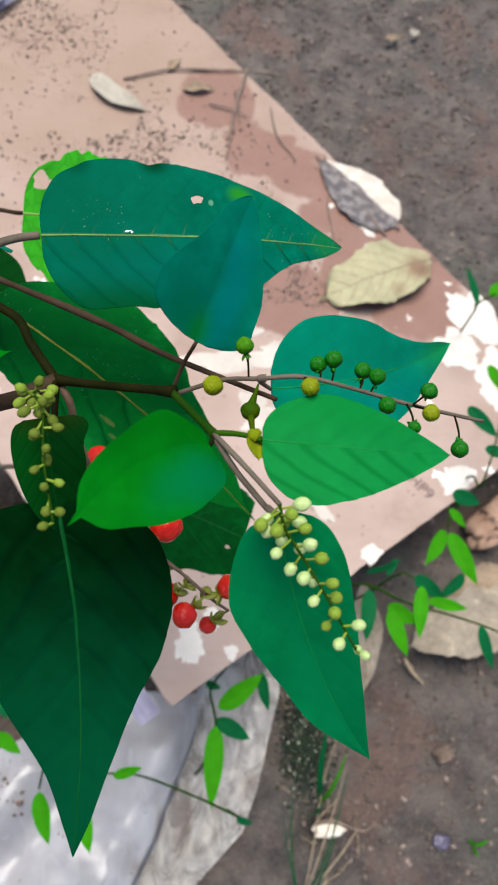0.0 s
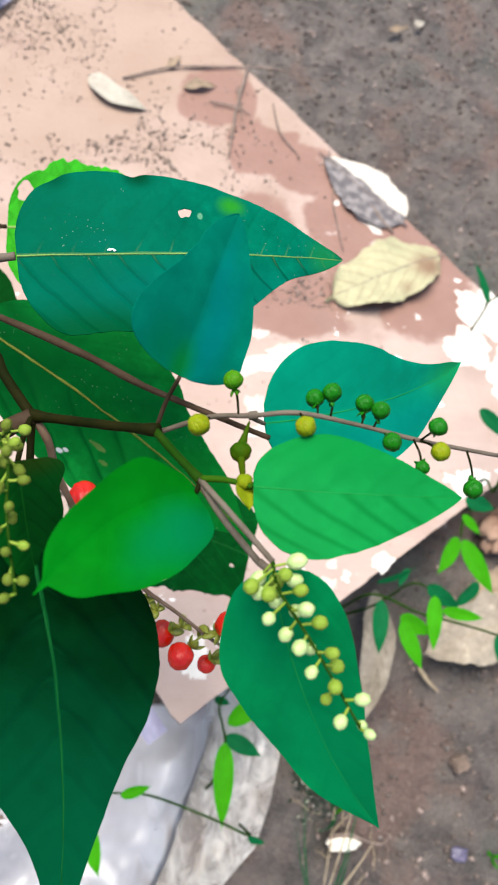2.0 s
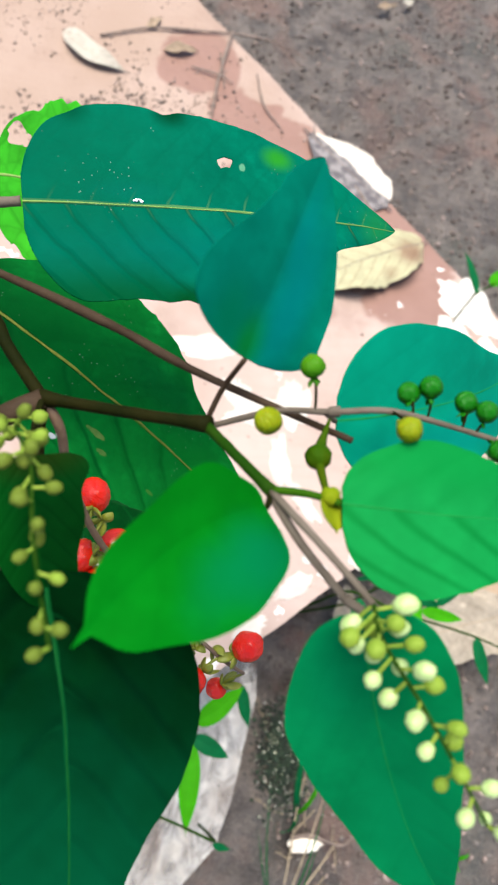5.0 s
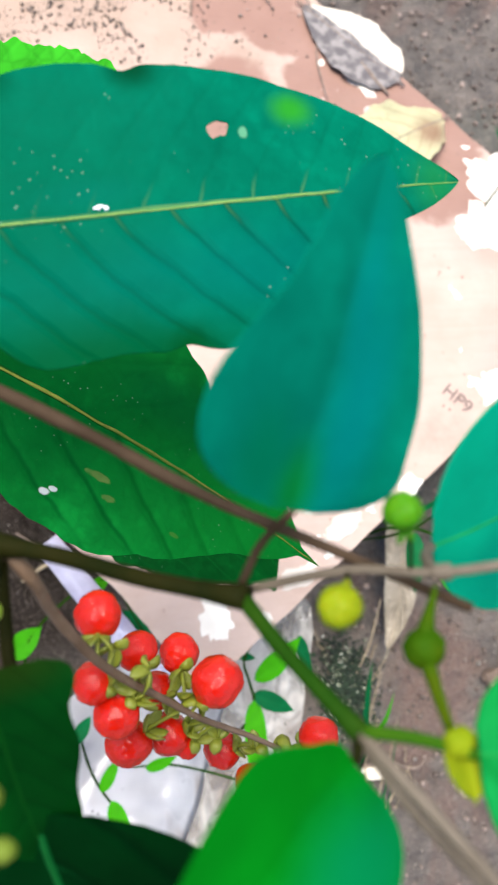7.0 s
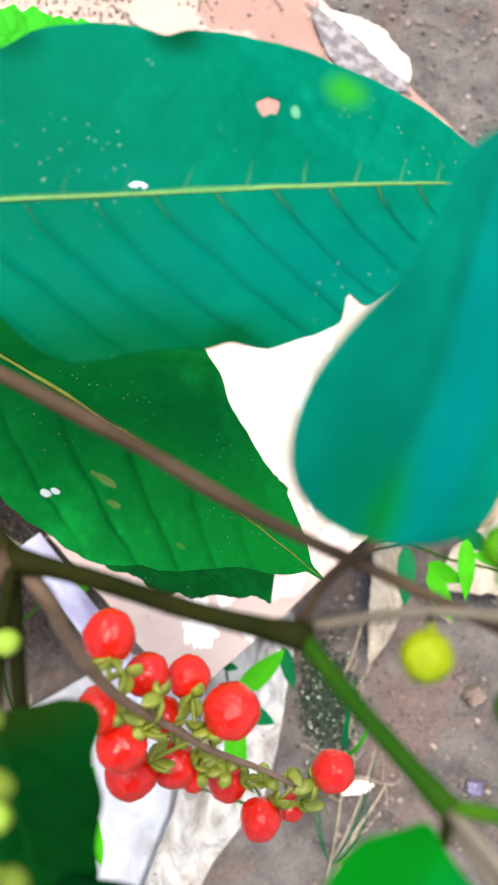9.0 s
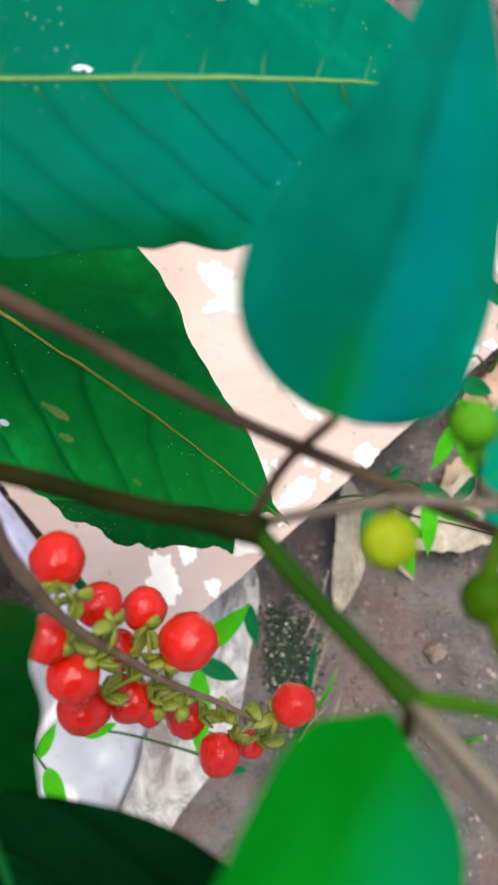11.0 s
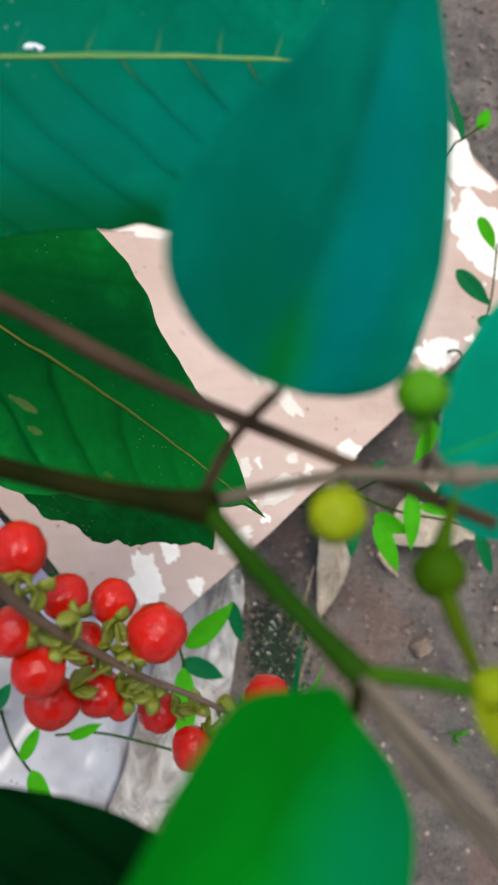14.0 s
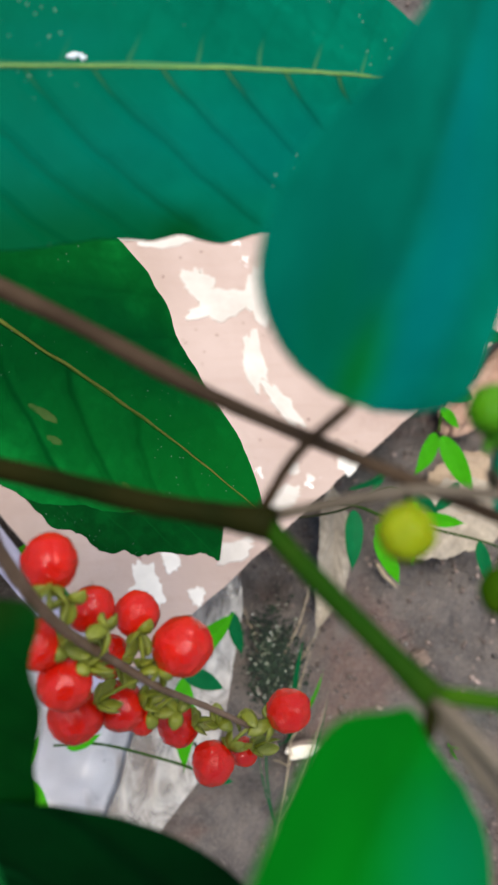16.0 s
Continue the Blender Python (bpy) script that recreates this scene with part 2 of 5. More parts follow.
# Shade around the leaf and its lighter folded half are put into the colour.
NARROW = leaf_material("narrow_green_blade", (0.0006936, 0.02601, 0.00289), (0, 0.01272, 0.001734), (0.00408, 0.0544, 0.00544), sheen=0.01, veins=6, through=0.12, blotch=0.6, vein_mix=0.3, relief=0.18, vein_w=0.12, blots_and_shade=((0.45, -0.75, 0.7, 0.6, (0.000867, 0.04508, 0.004046), 0.85), (0.0, 0.0, 0.14, 1.2, (0.0136, 0.0204, 0.00136), 0.5)))
# Shade over the leaf's base is put into its dark colour; the tip is lighter.
DROOP = leaf_material("drooping_green_blade", (0.0003, 0.0156, 0.0025), (0.0000, 0.0064, 0.0014), (0.0035, 0.0884, 0.0177), sheen=0.008, veins=6, through=0.14, blotch=0.6, vein_mix=0.55, relief=0.3, vein_w=0.2, starts=0.15, mottle=0.5, blots_and_shade=((0.90, 0.0, 0.62, 2.0, (0.0004, 0.0530, 0.0194), 0.95),), quilt=0.15)
MID = leaf_material("mid_green_blade", (0.0009, 0.1485, 0.045), (0, 0.09, 0.027), (0.002, 0.16, 0.04), veins=6, through=0.18, vein_mix=0.10, relief=0.08, rib_k=0.4, blots_and_shade=((0.75, 0.2, 0.4, 0.7, (0.0009, 0.18, 0.0585), 0.6), (0.12, -0.3, 0.2, 0.5, (0, 0.108, 0.0405), 0.5)), sheen=0.006, quilt=0.1)
# One half's sky sheen and the other's fold shade are put into the colour.
FRESH = leaf_material("fresh_green_blade", (0.00066, 0.1221, 0.00462), (0.00066, 0.1056, 0.0066), (0.00088, 0.1496, 0.00704), veins=6, through=0.2, blotch=0.25, vein_mix=0.04, relief=0.03, rib_k=0.3, blots_and_shade=((0.20, 0.60, 0.40, 0.55, (0.000616, 0.1452, 0.044), 0.9), (0.5, -0.6, 0.4, 0.4, (0.00066, 0.099, 0.00396), 0.5)), sheen=0.006)
# The upper half's darker fold shading is put into the colour.
LIGHT = leaf_material("light_green_blade", (0.00486, 0.1823, 0.03645), (0, 0.0972, 0.01134), (0.0054, 0.153, 0.018), veins=5, slant=2.6, through=0.22, blotch=0.3, vein_mix=0.45, relief=0.08, vein_w=0.24, rib_k=0.4, halves=(1.0, 0.3), blots_and_shade=((0.40, 0.65, 0.6, 0.5, (0.00162, 0.1782, 0.02835), 0.6),), sheen=0.006)
LIME = leaf_material("lime_green_blade", (0.035, 0.32, 0.016), (0.01, 0.16, 0.006), (0.16, 0.45, 0.05), veins=7, through=0.4, blotch=0.8, relief=0.3, quilt=0.6, sheen=0.01)
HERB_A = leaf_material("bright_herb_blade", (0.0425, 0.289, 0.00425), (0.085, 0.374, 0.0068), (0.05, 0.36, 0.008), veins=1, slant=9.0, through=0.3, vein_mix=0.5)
# Darker copy of the herb green, with shade put into its colour.
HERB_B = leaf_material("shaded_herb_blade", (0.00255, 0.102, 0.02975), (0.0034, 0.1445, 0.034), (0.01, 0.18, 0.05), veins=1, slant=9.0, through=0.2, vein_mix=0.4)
CREAM = leaf_material("cream_dead_blade", (0.36, 0.33, 0.20), (0.20, 0.13, 0.07), (0.22, 0.14, 0.09), veins=8, slant=2.6, gloss=0.6, through=0.1, blotch=0.25, vein_mix=0.7, vein_w=0.07, relief=0.15, rib_k=0.4, blots_and_shade=((0.16, 0.25, 0.16, 0.55, (0.17, 0.075, 0.05), 0.75), (0.42, 0.7, 0.08, 0.25, (0.20, 0.12, 0.07), 0.5)))
GREYLEAF = leaf_material("grey_dead_blade", (0.36, 0.32, 0.26), (0.26, 0.22, 0.17), (0.40, 0.36, 0.30), veins=6, gloss=0.7, through=0.05, blotch=0.6)
BROWNLEAF = leaf_material("brown_dead_blade", (0.30, 0.22, 0.15), (0.18, 0.12, 0.08), (0.42, 0.34, 0.25), veins=6, gloss=0.7, through=0.08, blotch=0.6)
BARK = plain("brown_young_bark", (0.02325, 0.0135, 0.00675), (0.051, 0.0315, 0.018), 260, 0.7, 0.5, spec=0.1)
GREENSTEM = plain("olive_green_stem", (0.0042, 0.007, 0.00056), (0.0126, 0.0112, 0.00175), 300, 0.7, 0.4, spec=0.04)
YOUNGSTEM = plain("green_young_stem", (0.005, 0.030, 0.001), (0.018, 0.046, 0.003), 300, 0.7, 0.4, spec=0.03)
FRESHSTEM = plain("fresh_green_stalk", (0.009, 0.052, 0.0015), (0.028, 0.075, 0.003), 300, 0.7, 0.3, spec=0.03)
YOUNGLEAF = plain("yellow_green_young_leaf", (0.10, 0.15, 0.003), (0.19, 0.20, 0.006), 300, 0.6, 0.3, spec=0.03)
GREYSTEM = plain("grey_brown_stem", (0.0704, 0.0544, 0.0384), (0.132, 0.1056, 0.08), 320, 0.7, 0.4, spec=0.1)
STALK = plain("brown_fruit_stalk", (0.10, 0.062, 0.038), (0.19, 0.125, 0.085), 300, 0.6, 0.4, spec=0.15)
RED = berry_material("ripe_red_skin", (0.47, 0.0075, 0.002), (0.56, 0.016, 0.004), 0.38)
GREENBERRY = berry_material("unripe_green_skin", (0.006, 0.115, 0.003), (0.002, 0.05, 0.002), 0.1)
FRESHBERRY = berry_material("fresh_green_skin", (0.0484, 0.1672, 0.00264), (0.0176, 0.0968, 0.00264), 0.08)
LIMEBERRY = berry_material("yellow_green_skin", (0.17, 0.20, 0.003), (0.085, 0.12, 0.003), 0.08)
SEPAL = plain("olive_sepal", (0.0975, 0.1162, 0.0075), (0.2025, 0.2175, 0.01875), 500, 0.45, 0.4)
BUD = plain("pale_yellow_green_bud", (0.26, 0.38, 0.10), (0.47, 0.54, 0.26), 600, 0.5, 0.3)
# Yellower buds, with the shade they hang in put into the colour.
BUDWARM = plain("shaded_yellowish_bud", (0.075, 0.1125, 0.009), (0.1275, 0.1575, 0.0225), 600, 0.6, 0.3, spec=0.1)
BUDGREEN = plain("yellow_green_bud", (0.12, 0.20, 0.015), (0.22, 0.28, 0.04), 600, 0.6, 0.3, spec=0.1)
TWIG = plain("dry_twig", (0.10, 0.07, 0.055), (0.22, 0.16, 0.125), 300, 0.8, 0.5)
STRAW = plain("straw", (0.22, 0.165, 0.10), (0.36, 0.28, 0.18), 300, 0.7, 0.3)
ROTWOOD = plain("weathered_red_wood", (0.24, 0.13, 0.085), (0.46, 0.30, 0.21), 90, 0.85, 0.9, 0.002)
PALEBARK = plain("pale_bark", (0.62, 0.52, 0.40), (0.80, 0.72, 0.60), 150, 0.8, 0.5)
PEBBLE = plain("pebble", (0.20, 0.16, 0.13), (0.55, 0.48, 0.42), 40, 0.8, 0.4)
GRIT = plain("soil_grit", (0.06, 0.042, 0.032), (0.22, 0.15, 0.11), 60, 0.9, 0.5)
WHITE = plain("white_paint_flake", (0.48, 0.43, 0.37), (0.64, 0.585, 0.52), 80, 0.7, 0.4)
# Copy of the white flake paint with dimmer light put into its colour.
DULLWHITE = plain("dimmed_white_paint", (0.38, 0.33, 0.28), (0.52, 0.46, 0.40), 80, 0.8, 0.4)
INK = plain("faded_ink", (0.10, 0.07, 0.065), (0.17, 0.12, 0.11), 200, 0.8, 0.2)
SCRAP = plain("purple_scrap_film", (0.06, 0.05, 0.085), (0.11, 0.095, 0.14), 100, 0.4, 0.3)
OLIVE = plain("olive_young_leaf", (0.012, 0.055, 0.001), (0.060, 0.065, 0.002), 300, 0.6, 0.3, spec=0.02)
TANLEAF = leaf_material("tan_dead_blade", (0.33, 0.275, 0.21), (0.17, 0.125, 0.09), (0.40, 0.34, 0.26), veins=6, gloss=0.7, through=0.15, blotch=0.8, mottle=0.6, relief=0.6)
LILAC = plain("lilac_plastic", (0.30, 0.27, 0.40), (0.62, 0.60, 0.72), 60, 0.4, 0.3)


def soil_material():
    n = Nodes("damp_soil")
    o = n.coords()
    big, mid, fine = n.noise(o, 9, 5), n.noise(o, 60, 5), n.noise(o, 500, 5, 0.7)
    col = n.mix(n.ramp(mid, 0.3, 0.7), (0.060, 0.050, 0.045), (0.200, 0.165, 0.142))
    col = n.mix(n.ramp(n.noise(o, 13, 4, 0.6, 0.6), 0.50, 0.62, 0.0, 0.75), col, (0.19, 0.105, 0.080))
    col = n.mix(n.ramp(n.noise(o, 17, 3), 0.55, 0.68, 0.0, 0.55), col, (0.070, 0.085, 0.070))
    col = n.mix(n.ramp(big, 0.35, 0.7, 0.0, 0.35), col, (0.045, 0.040, 0.038))
    col = n.mix(n.math("MULTIPLY", n.ramp(fine, 0.35, 0.75), 0.45), col, (0.19, 0.150, 0.125))
    # Shade under the shrub and board edge is painted with the damp patches.
    damp_and_shade = None
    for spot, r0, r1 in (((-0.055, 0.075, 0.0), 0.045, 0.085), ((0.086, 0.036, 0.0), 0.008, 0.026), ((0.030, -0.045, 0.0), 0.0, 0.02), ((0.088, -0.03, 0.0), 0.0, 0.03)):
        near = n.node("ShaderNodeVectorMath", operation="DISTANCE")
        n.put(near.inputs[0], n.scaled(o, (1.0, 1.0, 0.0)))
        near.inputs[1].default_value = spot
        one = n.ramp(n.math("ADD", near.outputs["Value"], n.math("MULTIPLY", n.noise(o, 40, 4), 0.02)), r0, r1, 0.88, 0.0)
        damp_and_shade = one if damp_and_shade is None else n.math("MAXIMUM", damp_and_shade, one)
    col = n.mix(damp_and_shade, col, (0.010, 0.006, 0.004))
    tiny = n.noise(o, 1500, 4, 0.7)
    col = n.mix(n.ramp(tiny, 0.52, 0.68, 0.0, 0.55), col, (0.30, 0.25, 0.21))
    col = n.mix(n.ramp(tiny, 0.46, 0.34, 0.0, 0.65), col, (0.022, 0.018, 0.016))
    grains = n.ramp(n.voronoi(o, 330), 0.10, 0.16, 1.0, 0.0)
    col = n.mix(n.math("MULTIPLY", grains, n.ramp(n.noise(o, 110, 2), 0.55, 0.62)), col, (0.30, 0.26, 0.22))
    n.set(Base_Color=col, Roughness=n.ramp(mid, 0.3, 0.7, 0.6, 0.92), Specular_IOR_Level=n.math("SUBTRACT", 0.35, n.math("MULTIPLY", damp_and_shade, 0.36), clamp=True))
    n.bump(n.math("ADD", n.math("ADD", mid, n.math("MULTIPLY", fine, 0.6)), n.math("MULTIPLY", n.voronoi(o, 160), 0.5)), 1.0, 0.006)
    return n.m


def board_material():
    """Pinkish weathered board with damp brown stains, grit and scratches."""
    n = Nodes("weathered_pink_board")
    o = n.node("ShaderNodeUVMap", uv_map="plan").outputs[0]
    base = n.mix(n.ramp(n.noise(o, 22, 5), 0.3, 0.7), (0.285, 0.20, 0.157), (0.37, 0.275, 0.23))
    for centre, r0, r1, tint, amount in (((0.085, 0.110, 0.0), 0.04, 0.13, (0.40, 0.30, 0.255), 0.42), ((-0.06, 0.42, 0.0), 0.06, 0.20, (0.27, 0.185, 0.135), 0.7)):
        far = n.node("ShaderNodeVectorMath", operation="DISTANCE")
        n.put(far.inputs[0], n.scaled(o, (1.0, 1.0, 0.0)))
        far.inputs[1].default_value = centre
        base = n.mix(n.ramp(n.math("ADD", far.outputs["Value"], n.math("MULTIPLY", n.math("SUBTRACT", n.noise(o, 30, 4), 0.5), 0.08)), r0, r1, amount, 0.0), base, tint)
    streak = n.noise(n.scaled(o, (30.0, 260.0, 1.0)), 1.0, 5, 0.6, 0.3)
    base = n.mix(n.math("MULTIPLY", n.ramp(streak, 0.45, 0.7), 0.15), base, (0.26, 0.165, 0.125))
    warp = n.node("ShaderNodeVectorMath", operation="ADD")
    wn_ = n.node("ShaderNodeTexNoise")
    n.put(wn_.inputs["Vector"], o)
    wn_.inputs["Scale"].default_value, wn_.inputs["Detail"].default_value = 38, 5
    sc = n.node("ShaderNodeVectorMath", operation="MULTIPLY_ADD")
    n.put(sc.inputs[0], wn_.outputs["Color"])
    sc.inputs[1].default_value, sc.inputs[2].default_value = (0.034, 0.034, 0), (-0.017, -0.017, 0)
    n.put(warp.inputs[0], o)
    n.put(warp.inputs[1], sc.outputs[0])
    stain = None
    for x, y, r in ((0.035, 0.372, 0.024), (0.060, 0.338, 0.022), (0.086, 0.322, 0.020), (0.108, 0.292, 0.024), (0.142, 0.272, 0.026), (0.160, 0.256, 0.022), (0.118, 0.258, 0.026), (0.076, 0.236, 0.026), (0.148, 0.238, 0.026), (0.05, 0.272, 0.03)):
        d = n.node("ShaderNodeVectorMath", operation="DISTANCE")
        n.put(d.inputs[0], warp.outputs[0])
        d.inputs[1].default_value = (x, y, 0.0)
        one = n.ramp(d.outputs["Value"], r * 0.9, r * 1.08, 1.0, 0.0)
        stain = one if stain is None else n.math("MAXIMUM", stain, one)
    wet = n.mix(n.noise(o, 60, 4), (0.165, 0.080, 0.058), (0.23, 0.125, 0.095))
    col = n.mix(n.math("MULTIPLY", stain, 0.88), base, wet)
    dirt = n.math("MULTIPLY", n.ramp(n.noise(o, 14, 5, 0.65), 0.52, 0.72), 0.55)
    col = n.mix(dirt, col, (0.20, 0.125, 0.095))
    along = n.node("ShaderNodeSeparateXYZ")
    n.put(along.inputs[0], o)
    peel = n.math("MULTIPLY", n.ramp(n.noise(o, 75, 5, 0.6), 0.64, 0.655), n.math("MULTIPLY", n.ramp(n.noise(o, 11, 2), 0.48, 0.56), n.ramp(along.outputs[1], 0.24, 0.30, 1.0, 0.0)))
    col = n.mix(n.math("MULTIPLY", peel, 0.9), col, (0.88, 0.84, 0.77))
    spots = n.math("MULTIPLY", n.ramp(n.voronoi(o, 210), 0.10, 0.2, 1.0, 0.0), n.ramp(n.noise(o, 50, 2), 0.52, 0.6))
    col = n.mix(n.math("MULTIPLY", spots, 0.8), col, (0.16, 0.10, 0.075))
    n.set(Base_Color=col, Roughness=n.math("SUBTRACT", 0.85, n.math("MULTIPLY", stain, 0.25)), Specular_IOR_Level=0.3)
    n.bump(n.math("ADD", n.noise(o, 240, 5), n.math("MULTIPLY", peel, 0.6)), 0.5, 0.0008)
    return n.m


def plastic_material(name, clear):
    """Milky crumpled plastic film with mud smears; clear: how much of the ground shows through."""
    n = Nodes(name)
    o = n.coords()
    streak = n.noise(n.scaled(o, (60.0, 24.0, 50.0)), 1.0, 3, 0.5, 0.6)
    mud = n.math("MULTIPLY", n.ramp(streak, 0.50, 0.75), n.ramp(n.noise(o, 22, 3), 0.46, 0.66))
    col = n.mix(n.ramp(n.noise(o, 26, 3), 0.35, 0.7), (0.50, 0.48, 0.49) if not clear else (0.50, 0.45, 0.39), (0.74, 0.72, 0.73) if not clear else (0.84, 0.79, 0.72))
    col = n.mix(n.math("MULTIPLY", mud, 0.75), col, (0.30, 0.20, 0.135))
    spots = n.math("MULTIPLY", n.ramp(n.voronoi(o, 240), 0.08, 0.16, 1.0, 0.0), n.ramp(n.noise(o, 60, 2), 0.55, 0.65))
    col = n.mix(n.math("MULTIPLY", spots, 0.7), col, (0.06, 0.045, 0.035))
    n.set(Base_Color=col, Roughness=n.ramp(streak, 0.3, 0.7, 0.14, 0.34), Specular_IOR_Level=0.7)
    n.bump(n.math("ADD", n.noise(o, 45, 3), n.math("MULTIPLY", n.noise(n.scaled(o, (160.0, 50.0, 100.0)), 1.0, 3), 0.25)), 0.3, 0.0025)
    if clear:
        tr = n.node("ShaderNodeBsdfTransparent")
        tr.inputs["Color"].default_value = (0.92, 0.92, 0.93, 1)
        mx = n.node("ShaderNodeMixShader")
        n.put(mx.inputs[0], n.ramp(n.noise(n.scaled(o, (110.0, 60.0, 60.0)), 1.0, 5, 0.65, 1.0), 0.35, 0.65, clear * 0.3, clear))
        n.t.links.new(n.bsdf.outputs[0], mx.inputs[1])
        n.t.links.new(tr.outputs[0], mx.inputs[2])
        n.t.links.new(mx.outputs[0], n.out.inputs[0])
    return n.m


def two_tone_leaf():
    """Dead leaf, one half charcoal, the other bleached."""
    n = Nodes("charred_and_bleached_blade")
    uv = n.node("ShaderNodeUVMap", uv_map="blade").outputs[0]
    sep = n.node("ShaderNodeSeparateXYZ")
    n.put(sep.inputs[0], uv)
    o = n.coords()
    line = n.math("ADD", sep.outputs[1], n.math("MULTIPLY", n.math("SUBTRACT", n.noise(o, 90, 4), 0.5), 0.16))
    half = n.ramp(line, 0.58, 0.62)
    dark = n.mix(n.ramp(n.noise(o, 220, 4), 0.4, 0.65), (0.072, 0.060, 0.060), (0.19, 0.165, 0.155))
    light = n.mix(n.ramp(n.noise(o, 160, 4), 0.4, 0.7), (0.46, 0.39, 0.32), (0.62, 0.55, 0.46))
    n.set(Base_Color=n.mix(half, dark, light), Roughness=0.7)
    n.bump(n.noise(o, 300, 5), 0.5, 0.0006)
    return n.m


RIB_PALE = plain("pale_midrib", (0.10, 0.20, 0.04), (0.18, 0.27, 0.07), 500, 0.6, 0.3, spec=0.08)
RIB_OLIVE = plain("olive_midrib", (0.10, 0.125, 0.016), (0.17, 0.19, 0.03), 500, 0.6, 0.3, spec=0.08)
RIB_GREEN = plain("green_midrib", (0.003, 0.13, 0.02), (0.008, 0.20, 0.04), 500, 0.6, 0.3, spec=0.08)
RIB_DEEP = plain("deep_green_midrib", (0.001, 0.042, 0.007), (0.003, 0.066, 0.012), 500, 0.6, 0.3, spec=0.05)

SOIL, BOARD, CHARRED = soil_material(), board_material(), two_tone_leaf()
FILM, FILM_CLEAR = plastic_material("milky_plastic_film", 0.0), plastic_material("dirty_clear_plastic_film", 0.72)


# ---------------------------------------------------------------- builders
def mm(*p):
    return Vector(p) / 1000.0


def part(name, bm, material, parent=None, label="", smooth=True):
    me = bpy.data.meshes.new(name)
    bm.to_mesh(me)
    bm.free()
    me.materials.append(material)
    if smooth:
        me.polygons.foreach_set("use_smooth", [True] * len(me.polygons))
    ob = new(name, me)
    ob.parent = parent
    return tagged(ob, label)


def share(name, me, m, parent=None):
    """A further object on a mesh that another piece has already."""
    ob = new(name, me)
    ob.parent, ob.matrix_basis = parent, m
    return ob


def empty(name, at, label, category, group="", kind=""):
    ob = new(name)
    ob.location, ob.empty_display_size = at, 0.01
    bpy.context.view_layer.update()
    return tagged(ob, label, category, group, kind)


def under(ob, parent):
    """Keep the world place of a part when its thing does not stand at the origin."""
    ob.matrix_parent_inverse = Matrix.Translation(-parent.matrix_world.translation) if parent.parent is None else Matrix.Identity(4)
    return ob


def smooth_line(points, steps=6):
    """A Catmull-Rom line through the points."""
    p = [Vector(q) for q in points]
    p = [p[0] * 2 - p[1], *p, p[-1] * 2 - p[-2]]
    out = []
    for a, b, c, d in zip(p, p[1:], p[2:], p[3:]):
        for k in range(steps):
            t = k / steps
            out.append(0.5 * (2 * b + (c - a) * t + (2 * a - 5 * b + 4 * c - d) * t * t + (3 * b - a - 3 * c + d) * t**3))
    return out + [p[-2]]


def tube(points, r0, r1, sides=10, knobs=(), rough=0.0, bm=None, steps=6):
    """A tapering round stem along the points; knobs: (share of the length, swelling)."""
    bm = bm or bmesh.new()
    line = smooth_line(points, steps) if len(points) > 2 else [Vector(points[0]).lerp(Vector(points[1]), k / 5) for k in range(6)]
    rings, side = [], None
    for i, c in enumerate(line):
        u = i / (len(line) - 1)
        ahead = (line[min(i + 1, len(line) - 1)] - line[max(i - 1, 0)]).normalized()
        side = (side or ahead.orthogonal())
        side = (side - ahead * side.dot(ahead)).normalized()
        other = ahead.cross(side)
        r = r0 + (r1 - r0) * u
        r *= 1 + sum(s * math.exp(-(((u - k) * len(line) / 2.2) ** 2)) for k, s in knobs)
        ring = []
        for j in range(sides):
            a = 2 * math.pi * j / sides
            d = side * math.cos(a) + other * math.sin(a)
            rr = r * (1 + rough * noise.noise((c + d * r) * 700))
            ring.append(bm.verts.new(c + d * rr))
        rings.append(ring)
    for a, b in zip(rings, rings[1:]):
        for j in range(sides):
            bm.faces.new((a[j], a[(j + 1) % sides], b[(j + 1) % sides], b[j]))
    bm.faces.new(rings[0][::-1])
    bm.faces.new(rings[-1])
    return bm


FULL = (0.0, 0.07, 0.22, 0.4, 0.6, 0.8, 0.93, 1.0)


def eased(table, u):
    """A smooth curve through six values at the inner places of FULL."""
    k, v = np.array(FULL), np.array((table[0], *table, table[-1]), float)
    u = min(max(u, 0.0), 1.0)
    i = min(max(int(np.searchsorted(k, u, side="right")) - 1, 0), len(k) - 2)
    h, m = k[i + 1] - k[i], np.gradient(v, k)
    t = (u - k[i]) / h
    return float((2 * t**3 - 3 * t**2 + 1) * v[i] + (t**3 - 2 * t**2 + t) * h * m[i] + (3 * t**2 - 2 * t**3) * v[i + 1] + (t**3 - t**2) * h * m[i + 1])


